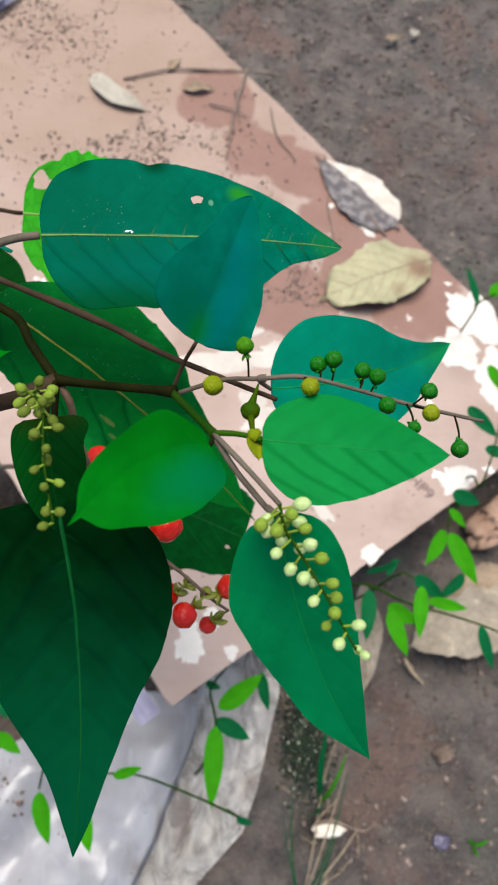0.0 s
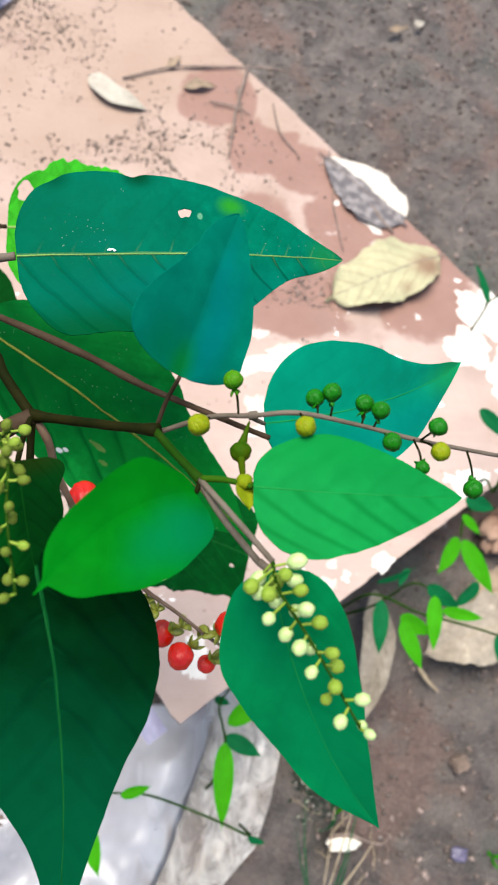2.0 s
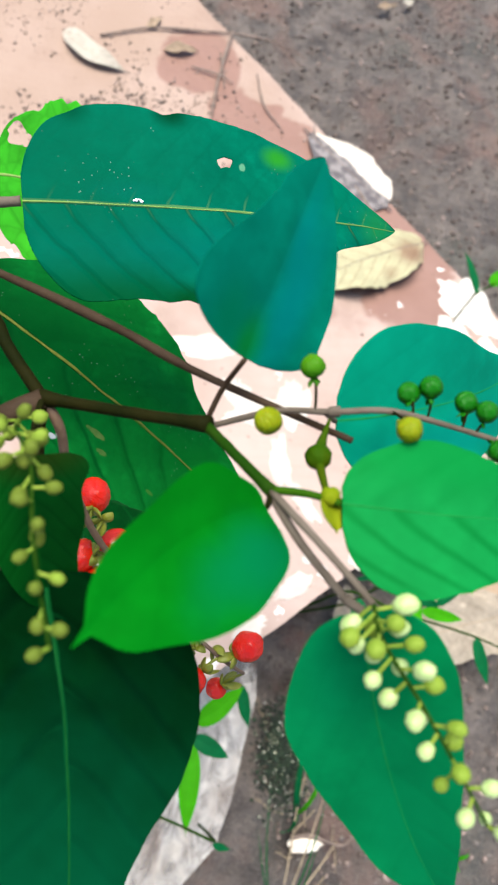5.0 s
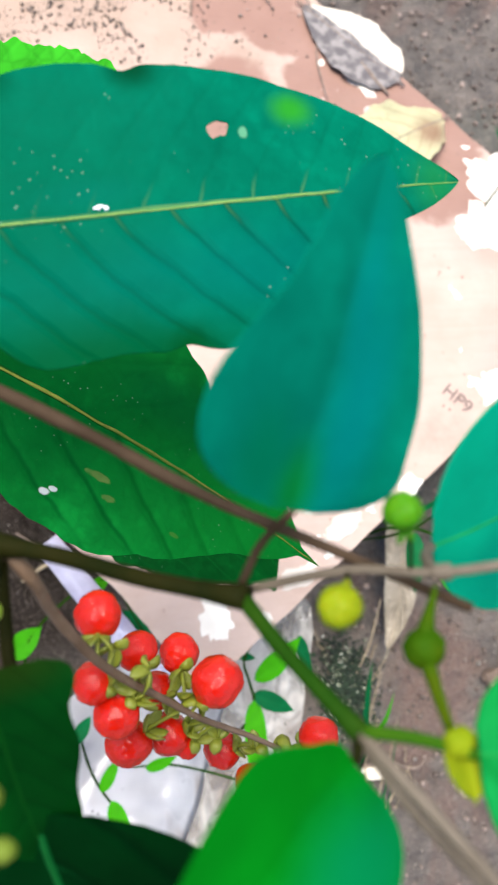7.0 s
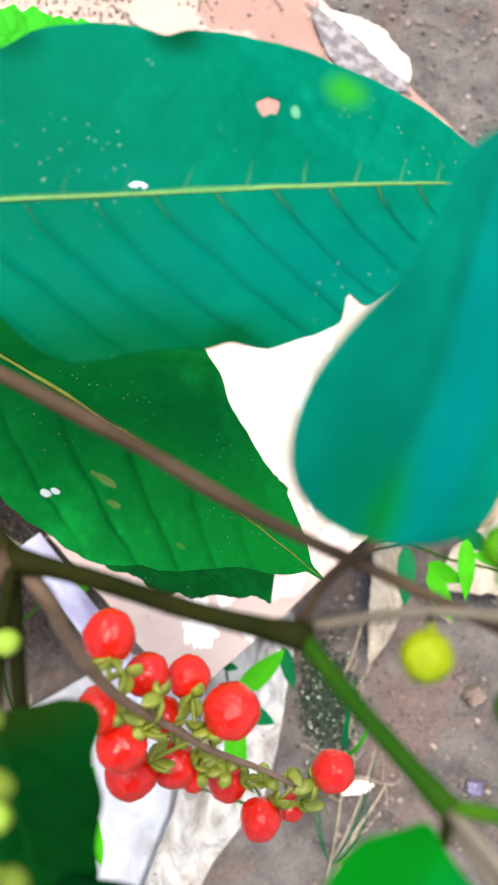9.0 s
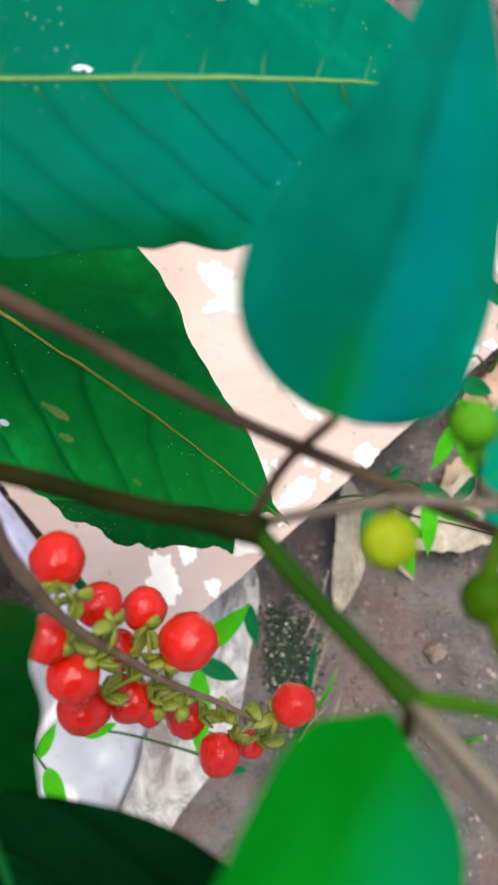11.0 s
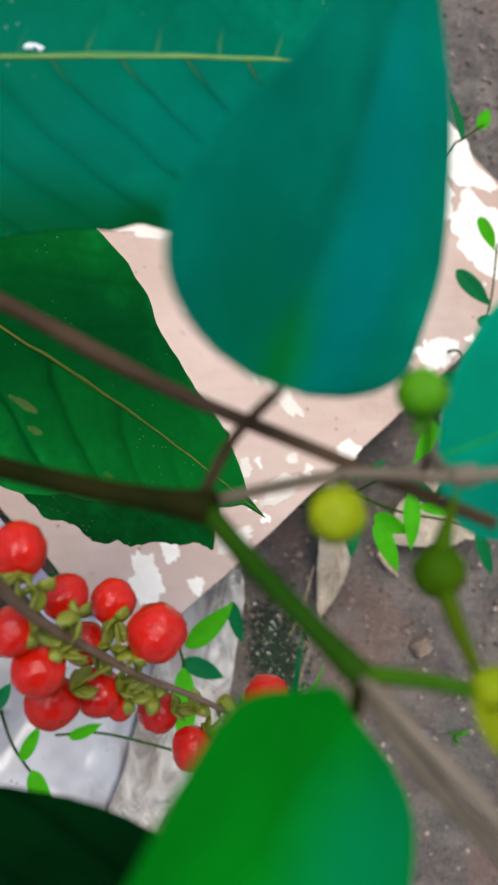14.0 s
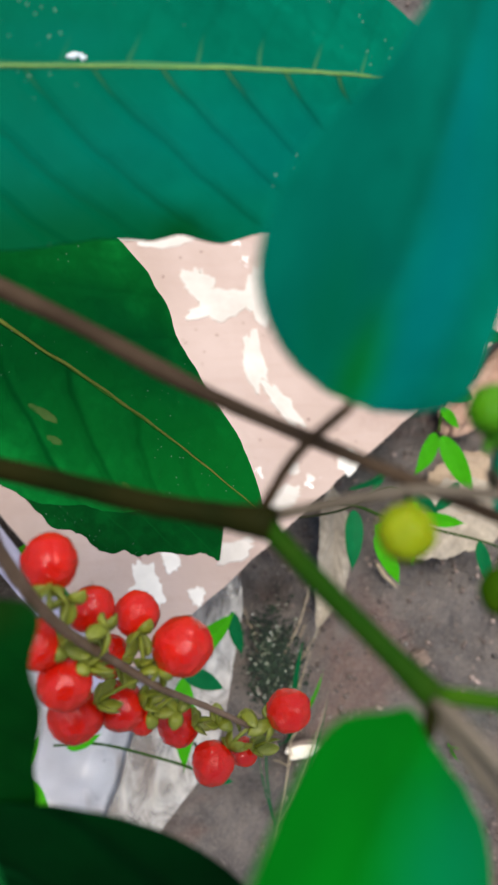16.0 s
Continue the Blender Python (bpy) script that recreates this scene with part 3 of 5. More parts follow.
def blade(base, tip, up, width, p=0.5, q=1.1, sag=0.0, bend=0.0, fold=0.0, wave=0.0, twist=0.0, nu=36, nv=18, thick=0.00016, holes=(), ragged=0.0, cut=1.0, seed=0, bulge=0.0, notches=(), start=0.004, acumen=0.93, tail=0.14, line=None, shape=None):
    """A leaf blade from its base to its tip. up: the side that its upper face looks to. p, q: how blunt the base and how drawn out the
    tip is. shape: how full the right and the left half is at the places of FULL. sag, bend, fold, wave: curvature. holes: (u, v, radius). notches: (u, side, depth, length) bites or folds of the margin."""
    base, tip, up = Vector(base), Vector(tip), Vector(up)
    rng = random.Random(seed)
    phase = rng.random() * 6
    length = (tip - base).length
    ax = (tip - base) / length
    nz = (up - ax * up.dot(ax)).normalized()
    ay = nz.cross(ax)
    top_u = p / (p + q)

    def spread(u):
        """Half the width at u: a rounded body with a drawn-out tip."""
        x = min(u / acumen, 0.9999)
        body = (x**p * (1 - x) ** q) / peak
        k = min(1.0, max(0.0, (u - 0.5) / 0.25))
        tip_w = tail * ((1 - u) / 0.25) ** 0.9 * k * k * (3 - 2 * k)
        return (body**5 + tip_w**5) ** 0.2

    peak = top_u**p * (1 - top_u) ** q
    half = width / 2
    bm = bmesh.new()
    uvl = bm.loops.layers.uv.new("blade")
    grid, at = [[], []], {}
    for i in range(nu + 1):
        u = start + (cut - start - 0.0005) * (i / nu)
        hw0 = half * spread(u)
        full = (eased(shape[0], u), eased(shape[1], u)) if shape else (1.0, 1.0)
        c = base + ax * (u * length) + nz * (sag * length * 4 * u * (1 - u)) + ay * (bend * length * 4 * u * (1 - u))
        tw = twist * (u - 0.3)
        if line is not None:
            line.append(c + nz * (wave * 0.5 * half * noise.noise(Vector((u * 4 + seed, 0.0, 1.7)))))
        rows = [[], []]
        for j in range(nv + 1):
            v = 2 * j / nv - 1
            s = 1 if v > 0 else -1
            edge = abs(v) ** 3
            hw = hw0 * (1 + ragged * edge * noise.noise(Vector((u * 14 + seed * 7.3, s * 3.1, 0.5))) + 0.35 * ragged * edge * noise.noise(Vector((u * 55 + seed, s * 9.1, 2.5))))
            hw *= full[1] if s > 0 else full[0]
            lift = 0.0
            for nu_, side, depth, long_ in notches:
                if side == s:
                    g = math.exp(-(((u - nu_) / long_) ** 2))
                    hw *= 1 - depth * g * edge
                    lift -= 0.06 * depth * g * edge * half
            y = v * hw
            z = fold * abs(y) - 0.5 * fold * half * (v * v) * hw * 0.4 / max(half, 1e-9) + wave * half * edge * math.sin(u * 13 + phase + s) + lift
            z += wave * 0.5 * half * noise.noise(Vector((u * 4 + seed, v * 2.0, 1.7)))
            if bulge:
                z += bulge * half * math.sin(abs(v) * math.pi) * abs(math.sin((u * 9 - abs(v) * 2.2) * math.pi))
            y, z = y * math.cos(tw) - z * math.sin(tw), y * math.sin(tw) + z * math.cos(tw)
            pos = c + ay * y + nz * z
            k = 0.5 + 0.5 * v * hw / half
            for lay in (0, 1):
                vert = bm.verts.new(pos - nz * (thick * lay))
                at[vert] = (u, k)
                rows[lay].append(vert)
        for lay in (0, 1):
            grid[lay].append(rows[lay])

    def inside(vert):
        u, k = at[vert]
        for hu, hv, hr in holes:
            du, dv = (u - hu) * length, (2 * k - 1 - hv) * half
            ang = math.atan2(dv, du)
            r = hr * (1 + 0.25 * math.sin(2 * ang + seed) + 0.12 * math.sin(5 * ang))
            if math.hypot(du, dv) < r:
                return True
        return False

    def push_out(vert):
        """Move a vertex that lies in a hole onto its rim."""
        u, k = at[vert]
        for hu, hv, hr in holes:
            du, dv = (u - hu) * length, (2 * k - 1 - hv) * half
            ang, d = math.atan2(dv, du), math.hypot(du, dv)
            r = hr * (1 + 0.25 * math.sin(2 * ang + seed) + 0.12 * math.sin(5 * ang))
            if d < r:
                vert.co += (ax * math.cos(ang) + ay * math.sin(ang)) * (r - d)
                return

    faces = []
    within = {w for w in at if inside(w)} if holes else set()
    for i in range(nu):
        for j in range(nv):
            quad = (grid[0][i][j], grid[0][i + 1][j], grid[0][i + 1][j + 1], grid[0][i][j + 1])
            if all(w in within for w in quad):
                continue
            faces.append(bm.faces.new(quad))
            low = (grid[1][i][j + 1], grid[1][i + 1][j + 1], grid[1][i + 1][j], grid[1][i][j])
            faces.append(bm.faces.new(low))
    for w in within:
        push_out(w)
    rim = [(i, 0) for i in range(nu + 1)] + [(nu, j) for j in range(1, nv + 1)] + [(i, nv) for i in range(nu - 1, -1, -1)] + [(0, j) for j in range(nv - 1, 0, -1)]
    for (i, j), (k, m) in zip(rim, rim[1:] + rim[:1]):
        ring = []
        for src in (grid[1][i][j], grid[1][k][m], grid[0][k][m], grid[0][i][j]):
            twin = bm.verts.new(src.co)
            at[twin] = at[src]
            ring.append(twin)
        faces.append(bm.faces.new(ring))
    for f in faces:
        for loop in f.loops:
            loop[uvl].uv = at[loop.vert]
    bmesh.ops.delete(bm, geom=[w for w in bm.verts if not w.link_faces], context="VERTS")
    return bm


def rib_bm(line, r0):
    """A low tapering midrib that lies on the blade along its middle line."""
    bm, n, rings = bmesh.new(), len(line), []
    for i, c in enumerate(line):
        r = r0 * (1 - 0.72 * i / (n - 1)) * (1 + 0.5 * noise.noise(c * 700))
        ahead = (line[min(i + 1, n - 1)] - line[max(i - 1, 0)]).normalized()
        side = ahead.cross(Vector((0, 0, 1))).normalized()
        nrm = side.cross(ahead)
        c = c + side * (r0 * 0.9 * noise.noise(c * 260))
        rings.append([bm.verts.new(c + side * (r * math.cos(a)) + nrm * (r * 0.55 * math.sin(a))) for a in (0.0, 0.8, 1.57, 2.34, 3.14, 4.71)])
    for a, b in zip(rings, rings[1:]):
        for j in range(6):
            bm.faces.new((a[j], a[(j + 1) % 6], b[(j + 1) % 6], b[j]))
    return bm


def ball(r, seg=20, rings=14, lumps=0.0, squash=1.0, seed=0, bm=None, m=None):
    """A rounded fruit or bud with lumps and wrinkles."""
    bm = bm or bmesh.new()
    made = bmesh.ops.create_uvsphere(bm, u_segments=seg, v_segments=rings, radius=1.0)["verts"]
    for v in made:
        d = v.co.normalized()
        k = 1 + lumps * (noise.noise(d * 1.6 + Vector((seed * 3.7, seed, 0))) + 0.45 * noise.noise(d * 4.2 + Vector((0, seed * 1.3, 5))))
        v.co = Vector((d.x * k, d.y * k, d.z * k * squash)) * r
        if m:
            v.co = m @ v.co
    return bm


def sepal_bm(base, out, along, length, width, bm):
    """One small boat-shaped sepal that leaves base towards out and curls back along."""
    base, out, along = Vector(base), Vector(out).normalized(), Vector(along).normalized()
    side = out.cross(along)
    side = side.normalized() if side.length > 1e-6 else out.orthogonal().normalized()
    n, rows = 6, []
    for i in range(n + 1):
        u = i / n
        c = base + out * (length * math.sin(u * 1.4) / 1.2) + along * (length * 0.55 * (u * u))
        w = width * (math.sin(math.pi * (0.12 + 0.86 * u)) ** 0.7)
        t = width * 0.55 * math.sin(math.pi * (0.12 + 0.84 * u))
        rows.append([bm.verts.new(c + side * (w * math.cos(q)) + along * (t * math.sin(q) + 0.25 * w * abs(math.cos(q)))) for q in (0.0, 0.9, 2.24, 3.14, 4.04, 5.38)])
    for a, b in zip(rows, rows[1:]):
        for j in range(6):
            bm.faces.new((a[j], a[(j + 1) % 6], b[(j + 1) % 6], b[j]))
    bm.faces.new(rows[0][::-1])
    bm.faces.new(rows[-1])
    return bm


def blob_outline(n, rx, ry, rough, seed):
    pts = []
    for i in range(n):
        a = 2 * math.pi * i / n
        k = 1 + rough * (noise.noise(Vector((math.cos(a) * 1.3, math.sin(a) * 1.3, seed))) * 1.3 + 0.6 * noise.noise(Vector((math.cos(a) * 4, math.sin(a) * 4, seed + 9))) + 0.3 * noise.noise(Vector((math.cos(a) * 11, math.sin(a) * 11, seed + 4))))
        pts.append((rx * k * math.cos(a), ry * k * math.sin(a)))
    return pts


def slab(points, z0, z1):
    """A flat piece with an outline and a small chamfer at its upper edge."""
    bm = bmesh.new()
    cx, cy = sum(p[0] for p in points) / len(points), sum(p[1] for p in points) / len(points)
    h = (z1 - z0) * 0.35
    low = [bm.verts.new((x, y, z0)) for x, y in points]
    mid = [bm.verts.new((x, y, z1 - h)) for x, y in points]
    top = []
    for x, y in points:
        d = Vector((cx - x, cy - y, 0))
        d = d.normalized() * min(h, d.length * 0.3)
        top.append(bm.verts.new((x + d.x, y + d.y, z1)))
    n = len(points)
    for i in range(n):
        j = (i + 1) % n
        bm.faces.new((low[i], low[j], mid[j], mid[i]))
        bm.faces.new((mid[i], mid[j], top[j], top[i]))
    bm.faces.new(top)
    bm.faces.new(low[::-1])
    bmesh.ops.recalc_face_normals(bm, faces=bm.faces)
    return bm


# ---------------------------------------------------------------- ground
def ground_height(x, y):
    v = Vector((x, y, 0))
    z = 0.004 * noise.noise(v * 14) + 0.0028 * noise.noise(v * 45 + Vector((3, 1, 0))) + 0.0012 * noise.noise(v * 140) + 0.0006 * noise.noise(v * 380)
    return z - 0.003


def axis_steps(lo, hi, step, far):
    inner = [lo + step * i for i in range(int((hi - lo) / step) + 1)]
    out, d = [], step
    x = inner[-1]
    while x < far:
        d *= 1.35
        x += d
        out.append(x)
    low, d, x = [], step, inner[0]
    while x > -far:
        d *= 1.35
        x -= d
        low.append(x)
    return low[::-1] + inner + out


def build_ground():
    xs, ys = axis_steps(-0.16, 0.30, 0.0022, 400), axis_steps(-0.13, 0.56, 0.0022, 400)
    verts = [(x, y, ground_height(x, y) if abs(x) < 2 and abs(y) < 2 else -0.003) for y in ys for x in xs]
    w = len(xs)
    faces = [(j * w + i, j * w + i + 1, (j + 1) * w + i + 1, (j + 1) * w + i) for j in range(len(ys) - 1) for i in range(w - 1)]
    me = bpy.data.meshes.new("ground")
    me.from_pydata(verts, [], faces)
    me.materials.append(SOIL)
    me.polygons.foreach_set("use_smooth", [True] * len(faces))
    return tagged(new("ground", me), "dark damp bare soil with reddish patches and grit", "ground", kind="structure")


ground = build_ground()


# ---------------------------------------------------------------- board
BOARD_TOP = 0.0075


def table_line(table):
    def f(y):
        for (ya, xa), (yb, xb) in zip(table, table[1:]):
            if y <= yb:
                return xa + (xb - xa) * max(0.0, (y - ya) / (yb - ya))
        return table[-1][1]
    return f


def sheet_rise(x, y):
    """The height of the board's upper face: flat on the soil at its far end, propped up at its near corner."""
    slope = 0.0958 - 0.072 * x - 0.2587 * y
    return 0.5 * (slope + BOARD_TOP + math.hypot(slope - BOARD_TOP, 0.02))


# Early camera place; board and film are fitted to its view as they rise.
EARLY_EYE = Vector((0.0015, 0.002, 0.379))


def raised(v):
    """Carry a flat board place onto the propped one along the camera's sight line."""
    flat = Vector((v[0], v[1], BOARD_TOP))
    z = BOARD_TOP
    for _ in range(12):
        p = EARLY_EYE + (flat - EARLY_EYE) * ((z - EARLY_EYE.z) / (BOARD_TOP - EARLY_EYE.z))
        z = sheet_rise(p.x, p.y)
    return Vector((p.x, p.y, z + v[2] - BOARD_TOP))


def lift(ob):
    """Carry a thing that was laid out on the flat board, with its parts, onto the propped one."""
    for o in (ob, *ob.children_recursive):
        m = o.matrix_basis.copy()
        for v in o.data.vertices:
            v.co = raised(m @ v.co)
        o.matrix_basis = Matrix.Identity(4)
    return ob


def build_board():
    right = table_line([(0.021, 0.019), (0.183, 0.243), (0.512, -0.050)])
    left = table_line([(0.021, 0.019), (0.235, -0.150), (0.330, -0.165), (0.415, -0.102), (0.481, -0.062), (0.512, -0.050)])
    nx, ny, rows, ends = 64, 150, [[], []], []
    for j in range(ny + 1):
        y = 0.0211 + (0.5115 - 0.0211) * j / ny
        a, b = left(y), right(y)
        a += 0.0016 * noise.noise(Vector((a * 60, y * 60, 2))) + 0.0007 * noise.noise(Vector((a * 260, y * 260, 5)))
        b += 0.0016 * noise.noise(Vector((b * 60, y * 60, 2))) + 0.0008 * noise.noise(Vector((b * 260, y * 260, 5)))
        ends.append((a, b, y))
        for lay, z in enumerate((BOARD_TOP, BOARD_TOP - 0.0045)):
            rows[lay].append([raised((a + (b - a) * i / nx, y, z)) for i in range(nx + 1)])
    w, n = nx + 1, (nx + 1) * (ny + 1)
    verts = [tuple(v) for lay in rows for row in lay for v in row]
    faces = []
    for j in range(ny):
        for i in range(nx):
            q = (j * w + i, j * w + i + 1, (j + 1) * w + i + 1, (j + 1) * w + i)
            faces += [q, tuple(n + k for k in q[::-1])]
    rim = [i for i in range(w)] + [j * w + nx for j in range(1, ny + 1)] + [ny * w + i for i in range(nx - 1, -1, -1)] + [j * w for j in range(ny - 1, 0, -1)]
    faces += [(b, a, n + a, n + b) for a, b in zip(rim, rim[1:] + rim[:1])]
    me = bpy.data.meshes.new("board")
    me.from_pydata(verts, [], faces)
    me.materials.append(BOARD)
    plan = [(a + (b - a) * i / nx, y) for a, b, y in ends for i in range(nx + 1)]
    layer = me.uv_layers.new(name="plan")
    for loop in me.loops:
        layer.data[loop.index].uv = plan[loop.vertex_index % n]
    return tagged(new("board", me), "weathered pinkish board with brown damp stains propped over the soil", "board")


board = build_board()


def flake(x, y, rx, ry, turn, seed, rough=0.5):
    c, s = math.cos(radians(turn)), math.sin(radians(turn))
    pts = [(x + c * a - s * b, y + s * a + c * b) for a, b in blob_outline(64, rx, ry, min(rough, 0.42), seed)]
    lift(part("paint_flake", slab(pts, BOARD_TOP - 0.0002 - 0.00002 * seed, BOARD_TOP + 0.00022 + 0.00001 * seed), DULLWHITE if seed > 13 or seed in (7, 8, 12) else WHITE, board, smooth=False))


for args in ((0.026, 0.049, 0.0065, 0.010, 10, 1), (0.185, 0.232, 0.022, 0.012, -48, 2, 0.7), (0.170, 0.214, 0.014, 0.012, 20, 3, 0.8), (0.196, 0.192, 0.015, 0.020, 30, 4), (0.163, 0.135, 0.012, 0.006, 36, 5), (0.115, 0.094, 0.006, 0.004, 30, 6), (0.045, 0.196, 0.026, 0.007, 8, 7, 0.8), (0.055, 0.172, 0.007, 0.008, 40, 8), (0.120, 0.292, 0.009, 0.004, -50, 9, 0.8), (0.036, 0.060, 0.004, 0.005, 0, 10), (0.045, 0.045, 0.003, 0.004, 0, 11), (0.056, 0.215, 0.005, 0.003, 0, 12), (0.102, 0.303, 0.0022, 0.0018, 0, 13), (0.07, 0.205, 0.010, 0.005, 20, 14), (0.064, 0.163, 0.014, 0.006, 15, 15, 0.9), (0.084, 0.168, 0.008, 0.014, -20, 16, 0.9), (0.077, 0.138, 0.005, 0.013, 5, 17, 0.8), (0.087, 0.120, 0.004, 0.013, 35, 18, 0.8), (0.083, 0.079, 0.010, 0.004, 30, 19, 0.7), (0.0895, 0.092, 0.003, 0.003, 0, 20), (0.062, 0.061, 0.009, 0.004, 25, 21, 0.7), (0.069, 0.089, 0.003, 0.004, 0, 22)):
    flake(*args)


def board_letters():
    for text, x, y, size in (("HP9", 0.1359, 0.1338, 0.0088),):
        cu = bpy.data.curves.new("printed_letters", "FONT")
        cu.body, cu.size, cu.extrude = text, size, 0.00008
        tmp = new("printed_letters", cu)
        bpy.context.view_layer.update()
        me = bpy.data.meshes.new_from_object(tmp.evaluated_get(bpy.context.evaluated_depsgraph_get()))
        bpy.data.objects.remove(tmp)
        me.materials.clear()
        me.materials.append(INK)
        ob = new("printed_letters", me)
        ob.matrix_basis = pose(x, y, BOARD_TOP + 0.0003, 0, 0, -46)
        ob.parent = board
        tagged(lift(ob), "faded dark printed letters")


board_letters()


# ---------------------------------------------------------------- plastic film
def build_film(name, x_edge, x_far, y0, y1, height, material, label, parent=None):
    """A crumpled sheet; x_edge(y) is its free edge, height(x, y) its folds."""
    bm = bmesh.new()
    nx, ny, rows = 60, 80, []
    for j in range(ny + 1):
        y = y0 + (y1 - y0) * j / ny
        row = []
        for i in range(nx + 1):
            s = i / nx
            x = x_edge(y) * (1 - s) + x_far(y) * s
            row.append(bm.verts.new(raised_film((x, y, height(x, y, s)))))
        rows.append(row)
    for a, b in zip(rows, rows[1:]):
        for i in range(nx):
            bm.faces.new((a[i], a[i + 1], b[i + 1], b[i]))
    bmesh.ops.solidify(bm, geom=bm.faces[:], thickness=0.00025)
    bmesh.ops.recalc_face_normals(bm, faces=bm.faces)
    ob = part(name, bm, material, parent, label)
    return ob if parent else tagged(ob, label, "plastic film")


strip_edge = table_line([(-0.10, 0.000), (-0.051, 0.031), (-0.030, 0.052), (-0.014, 0.058), (0.029, 0.069), (0.040, 0.069), (0.047, 0.064), (0.05, 0.058)])
fold_line = table_line([(-0.10, -0.020), (-0.051, 0.006), (-0.03, 0.016), (0.01, 0.030), (0.05, 0.040)])


def bed(x, y):
    """How high the film rises by the board's propped corner, fitted to the view."""
    return 0.006 * math.exp(-((max(0.0, x - 0.022) / 0.030) ** 2)) * math.exp(-(((y - 0.022) / 0.085) ** 2))


def raised_film(v):
    """A place of the flat film carried up along the camera's sight line."""
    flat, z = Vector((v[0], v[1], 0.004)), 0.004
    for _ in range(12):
        p = EARLY_EYE + (flat - EARLY_EYE) * ((z - EARLY_EYE.z) / (0.004 - EARLY_EYE.z))
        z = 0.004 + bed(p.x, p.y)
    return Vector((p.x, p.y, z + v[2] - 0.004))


def strip_height(x, y, s):
    v = Vector((x, y, 0))
    return 0.0022 + 0.0015 * noise.noise(v * 60) + 0.0035 * s * s + 0.0006 * noise.noise(v * 220)


def sheet_height(x, y, s):
    v = Vector((x, y, 0))
    q = (fold_line(y) - x) / 0.2
    ridge = math.exp(-(((q - 0.06) / 0.05) ** 2))
    z = 0.0035 + 0.009 * ridge + 0.013 * math.sin(q * 13 + y * 26 + 0.6) ** 2 * (0.35 + q) + 0.003 * noise.noise(v * 40) + 0.0008 * noise.noise(v * 170)
    return z * min(1.0, max(0.2, (0.034 - y) / 0.03))


film_sheet = build_film("plastic_sheet", fold_line, table_line([(-0.10, -0.17), (-0.02, -0.19), (0.0, -0.06), (0.028, -0.004)]), -0.10, 0.028, sheet_height, FILM, "crumpled milky white plastic sheet smeared with mud")
build_film("clear_flap", strip_edge, lambda y: fold_line(y) - 0.004, -0.10, 0.05, strip_height, FILM_CLEAR, "dirty translucent plastic flap flat on the soil", film_sheet)


def build_folded_band():
    """The pale folded edge of the sheet that runs along the board."""
    bm = bmesh.new()
    a, b = Vector((0.016, 0.020, 0)), Vector((-0.034, 0.088, 0))
    n = Vector((-(b.y - a.y), b.x - a.x, 0)).normalized()
    rows = []
    for i in range(31):
        q = a.lerp(b, i / 30)
        rows.append([bm.verts.new(q + n * (0.0022 + 0.0013 * k + 0.0008 * noise.noise(q * 90)) + Vector((0, 0, 0.001 + 0.0015 * math.sin(k / 8 * math.pi) + 0.001 * noise.noise(q * 120 + Vector((k, 0, 0)))))) for k in range(9)])
    for p, q in zip(rows, rows[1:]):
        for k in range(8):
            bm.faces.new((p[k], p[k + 1], q[k + 1], q[k]))
    bmesh.ops.solidify(bm, geom=bm.faces[:], thickness=0.0003)
    bmesh.ops.recalc_face_normals(bm, faces=bm.faces)
    return lift(part("folded_edge", bm, LILAC, film_sheet, "pale lilac folded plastic edge"))


build_folded_band()

# ---------------------------------------------------------------- dead leaves and litter
UP = Vector((0, 0, 1))


def dead_leaf(name, base, tip, width, z, material, label, stalk=0.0, **kw):
    line = []
    bm = blade((base[0], base[1], z), (tip[0], tip[1], z + kw.pop("rise", 0.0)), UP, width, line=line, **kw)
    ob = tagged(part(name, bm, material), label, "dead leaf")
    if width > 0.01:
        part("midrib", rib_bm(line[:-2], width * 0.011), TWIG if material in (CREAM, CHARRED) else STRAW, ob)
    if stalk:
        d = (Vector((*base, z)) - Vector((*tip, z))).normalized()
        b = Vector((*base, z))
        part("stalk", tube([b - d * 0.001, b + d * stalk * 0.5 + Vector((0, 0, 0.0006)), b + d * stalk], 0.0006, 0.0004, 7), TWIG, ob)
    return ob


ON = BOARD_TOP + 0.0012
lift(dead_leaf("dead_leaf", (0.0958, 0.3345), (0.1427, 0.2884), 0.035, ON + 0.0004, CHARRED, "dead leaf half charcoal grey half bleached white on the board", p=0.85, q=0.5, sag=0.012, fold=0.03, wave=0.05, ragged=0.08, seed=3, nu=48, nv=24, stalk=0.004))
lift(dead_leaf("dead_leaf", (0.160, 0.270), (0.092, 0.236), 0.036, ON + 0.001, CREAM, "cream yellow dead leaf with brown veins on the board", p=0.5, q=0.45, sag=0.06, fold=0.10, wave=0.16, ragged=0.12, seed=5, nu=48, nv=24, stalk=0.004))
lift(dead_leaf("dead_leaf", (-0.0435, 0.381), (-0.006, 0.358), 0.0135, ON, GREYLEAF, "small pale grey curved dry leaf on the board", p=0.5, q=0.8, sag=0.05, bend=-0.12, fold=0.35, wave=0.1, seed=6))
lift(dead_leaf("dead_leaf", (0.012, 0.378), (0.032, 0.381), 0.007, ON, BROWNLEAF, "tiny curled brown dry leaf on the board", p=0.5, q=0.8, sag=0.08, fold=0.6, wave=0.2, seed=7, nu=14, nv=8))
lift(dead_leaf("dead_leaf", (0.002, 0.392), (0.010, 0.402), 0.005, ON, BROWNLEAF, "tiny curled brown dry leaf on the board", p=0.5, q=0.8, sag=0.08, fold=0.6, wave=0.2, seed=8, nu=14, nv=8))
